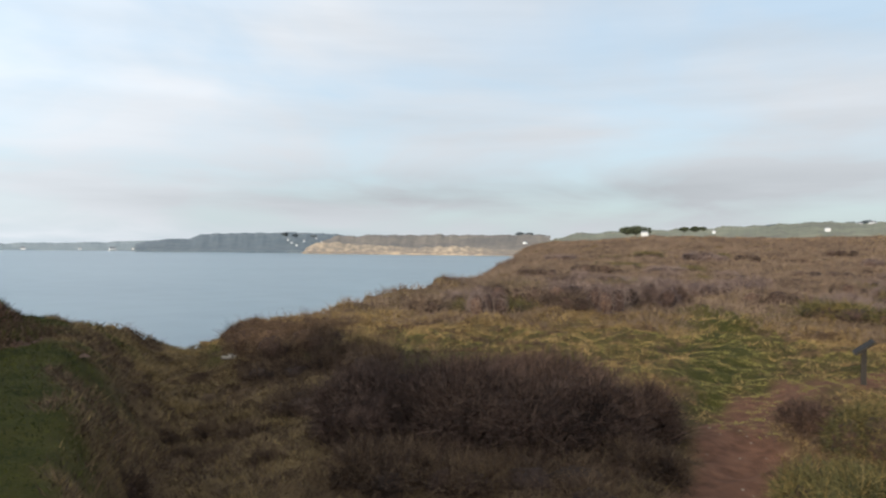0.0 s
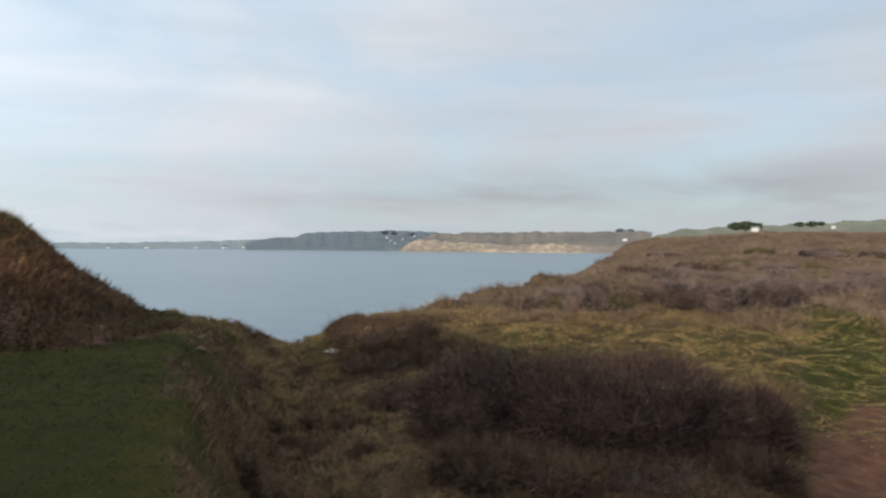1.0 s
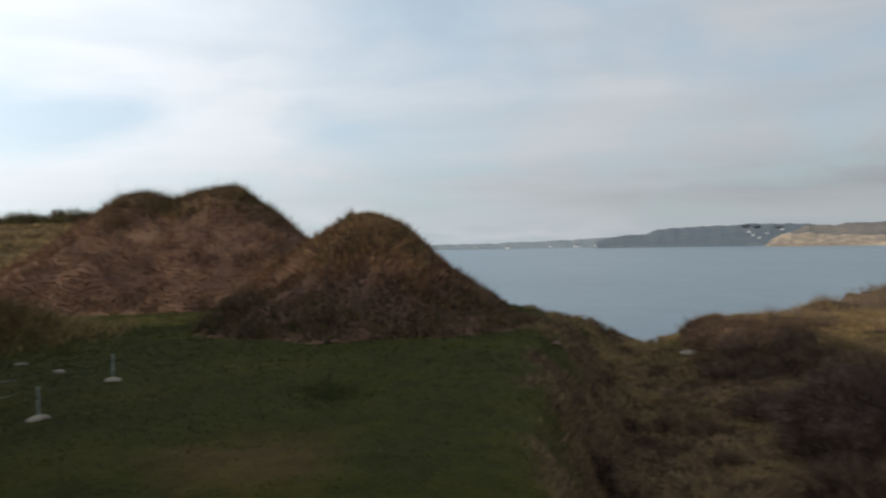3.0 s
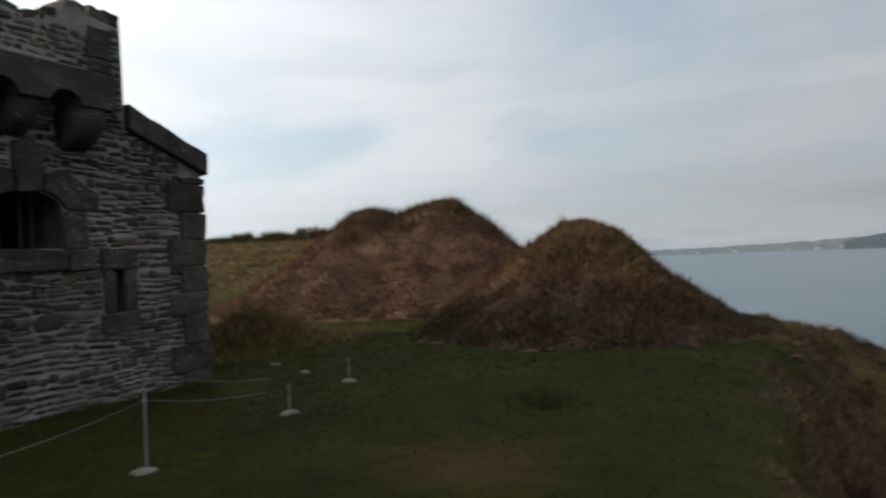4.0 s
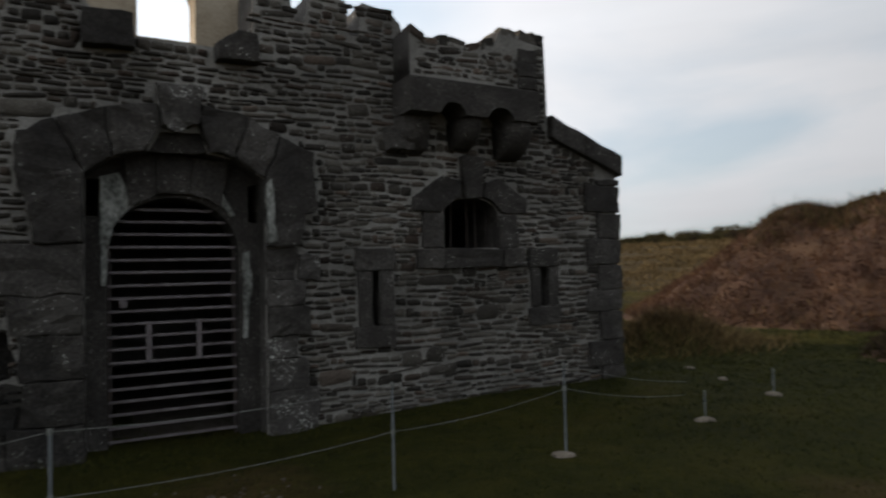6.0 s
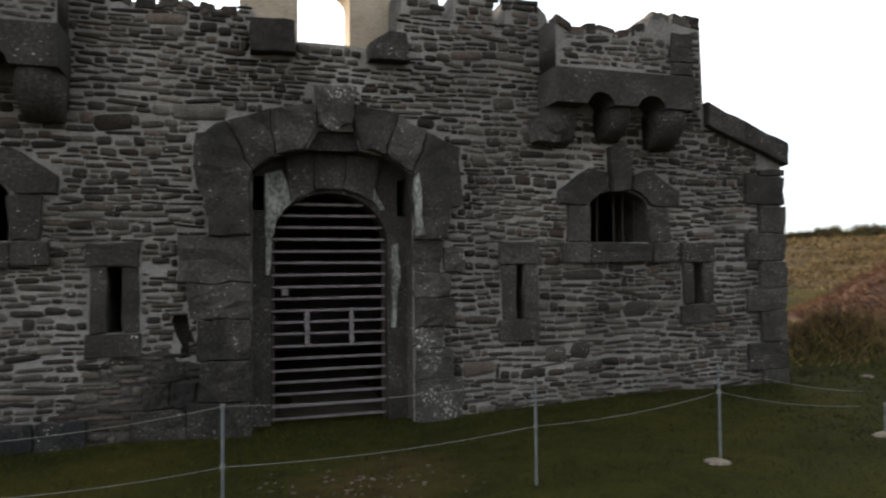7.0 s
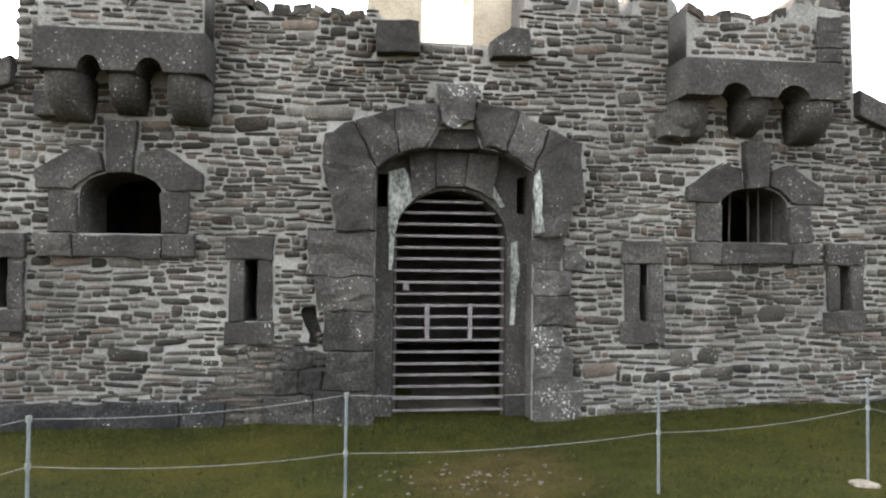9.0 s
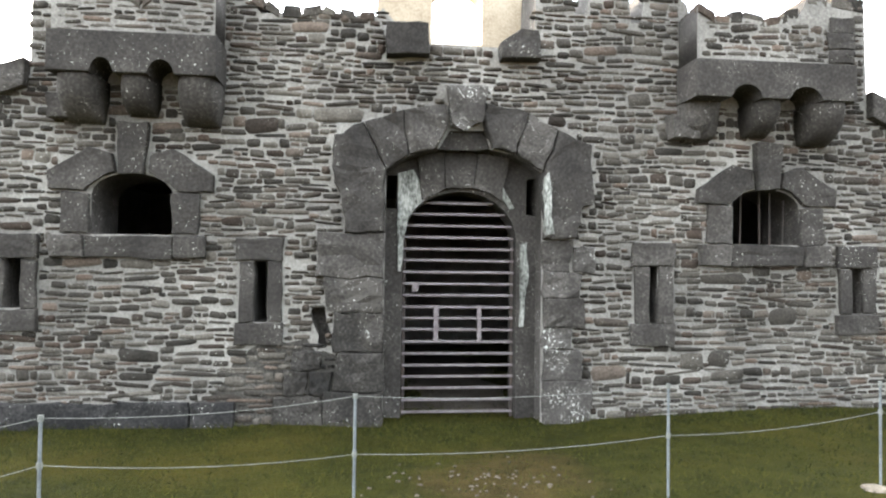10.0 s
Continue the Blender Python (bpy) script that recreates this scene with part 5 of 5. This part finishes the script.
for me in UNIT_MESH:
    dark = me.copy()
    dark.materials[0] = M_DAMP
    DAMP_MESH.append(dark)


def crest(x):
    """The height of the ragged wall top at x."""
    tops = [p for p in outline if p[1] > 3.4]
    best = 9.0
    for (xa, za), (xb, zb) in zip(tops, tops[1:]):
        lo, hi = min(xa, xb), max(xa, xb)
        if lo - 0.02 <= x <= hi + 0.02 and hi - lo > 0.15:
            best = min(best, za + (zb - za) * (x - xa) / (xb - xa))
    return best if best < 9 else 5.1


def inside(x, z, poly):
    hit = False
    for (xa, za), (xb, zb) in zip(poly, poly[1:] + poly[:1]):
        if (za > z) != (zb > z) and x < xa + (xb - xa) * (z - za) / (zb - za):
            hit = not hit
    return hit


def courses(x0, x1, z0, z1, top, blocked, polys=()):
    """Rectangles of rough, wandering courses, clear of what is blocked."""
    got = []
    z = z0
    while z < z1:
        hgt = random.choice((0.04, 0.05, 0.055, 0.065, 0.075, 0.085, 0.10, 0.13))
        x = x0 + random.uniform(0, 0.2)
        while x < x1:
            w = random.uniform(0.08, 0.27) + random.uniform(0, 0.28) * (random.random() < 0.3)
            tall = hgt * random.uniform(0.66, 1.14)
            rise = random.uniform(-0.3, 0.3) * (hgt - tall)
            wave = 0.06 * math.sin(x * 1.1 + z * 2.1) + 0.035 * math.sin(x * 2.9 - z * 3) + random.uniform(-0.01, 0.01)
            a, b, lo, hi = x, min(x + w, x1), z + wave + rise, z + wave + rise + tall
            for k0, k1, c0, c1 in blocked:
                if a < k1 and b > k0 and lo < c1 - 0.005 and hi > c0 + 0.005:
                    if hi - c0 < 0.55 * tall:
                        hi = c0 - 0.006
                    elif c1 - lo < 0.55 * tall:
                        lo = c1 + 0.006
                    elif k0 - a > 0.05:
                        b = min(b, k0 - 0.01)
                    elif b - k1 > 0.05:
                        a = max(a, k1 + 0.01)
                    else:
                        b = a
                        break
            for f0, f1 in ((0, 1), (0, 0.62), (0.38, 1), (0, 0.34), (0.66, 1)):
                c, d = a + (b - a) * f0, a + (b - a) * f1
                if not any(inside(px, pz, p) for p in polys for px in (c, (c + d) / 2, d) for pz in (lo, hi)):
                    a, b = c, d
                    break
            else:
                b = a
            if b - a > 0.04 and hi - lo > 0.022 and hi < top((a + b) / 2) + 0.03:
                if tall > 0.085 and b - a > 0.18 and random.random() < 0.35:
                    mid = (lo + hi) / 2 + random.uniform(-0.01, 0.01)
                    cut = a + (b - a) * random.uniform(0.35, 0.65)
                    got += [(a, cut - 0.008, lo, mid - 0.007), (cut + 0.01, b, lo, mid - 0.007), (a, b, mid + 0.007, hi)]
                else:
                    got.append((a, b, lo, hi))
            x += w + random.uniform(0.008, 0.024)
        z += hgt + random.uniform(0.010, 0.019)
    return got


def joined(name, rects, y, parent, label):
    """Many stones in one mesh."""
    cos, quads, base = [], [], 0
    for a, b, lo, hi in rects:
        co, faces = UNITS[random.randrange(20)]
        arr = np.array(co) * (b - a, 1, hi - lo)
        t = random.gauss(0, 0.055)
        arr[:, 0], arr[:, 2] = arr[:, 0] - t * arr[:, 2], arr[:, 2] + t * arr[:, 0]
        arr = arr + ((a + b) / 2, y + random.uniform(-0.008, 0.008), (lo + hi) / 2)
        cos.append(arr)
        quads += [tuple(v + base for v in f) for f in faces]
        base += len(co)
    me = bpy.data.meshes.new(name)
    me.from_pydata(np.concatenate(cos).tolist(), [], quads)
    me.shade_smooth()
    ob = link_mesh(name, me, M_RUBBLE_I, parent)
    return tagged(ob, label, kind="stuff")


SLABS = [(-0.80, -0.13, 3.73, 3.92), (-1.66, -1.26, 3.55, 3.76), (3.05, 3.55, 1.02, 1.14), (3.02, 3.5, 0.28, 0.5), (4.3, 4.62, 0.42, 0.68), (4.7, 5.0, 0.46, 0.7), (5.6, 6.0, 1.05, 1.3), (-3.2, -2.7, 0.55, 0.72), (4.6, 5.25, 1.62, 1.78), (3.5, 3.85, 4.1, 4.28)]
front = SLABS + courses(-6.25, 8.1, -0.45, 5.8, crest, KEEP_OUT + SLABS, KEEP_POLY)
near = sorted(front, key=lambda q: abs((q[0] + q[1]) / 2 - GATE) + 0.3 * abs(q[2] - 1.8))
DAMP_EDGE = [(-2.1, -0.6), (-0.4, -0.6), (-0.4, 0.72), (-0.84, 0.9), (-1.3, 0.88), (-1.75, 0.6), (-2.05, 0.1)]
for a, b, lo, hi in near[:300]:
    ob = new("rubble_stone", (DAMP_MESH if inside((a + b) / 2, (lo + hi) / 2, DAMP_EDGE) else UNIT_MESH)[random.randrange(20)])
    ob.parent = wall_front
    ob.location = ((a + b) / 2, random.uniform(-0.008, 0.008) + 0.016, (lo + hi) / 2)
    ob.scale = (b - a, 1, hi - lo)
    ob.rotation_euler = (0, random.gauss(0, 0.055), 0)
joined("rubble_masonry", near[300:], 0.016, wall_front, "coursed grey rubble stones")
for x0, x1, top_ in ((-3.86, -1.98, 5.1), (4.27, 6.1, 5.16)):
    rects = courses(x0, x1, 4.65, 5.3, lambda x: top_, [])
    joined("rubble_masonry", rects, -0.526, wall_front, "coursed grey rubble stones")
z = 4.64
while z < 5.2:
    hgt = random.uniform(0.16, 0.24)
    stone("quoin", rect(6.14 + random.uniform(-0.08, 0.1), 6.47, z, z + hgt - 0.015), -0.56, -0.3, 0.012)
    z += hgt
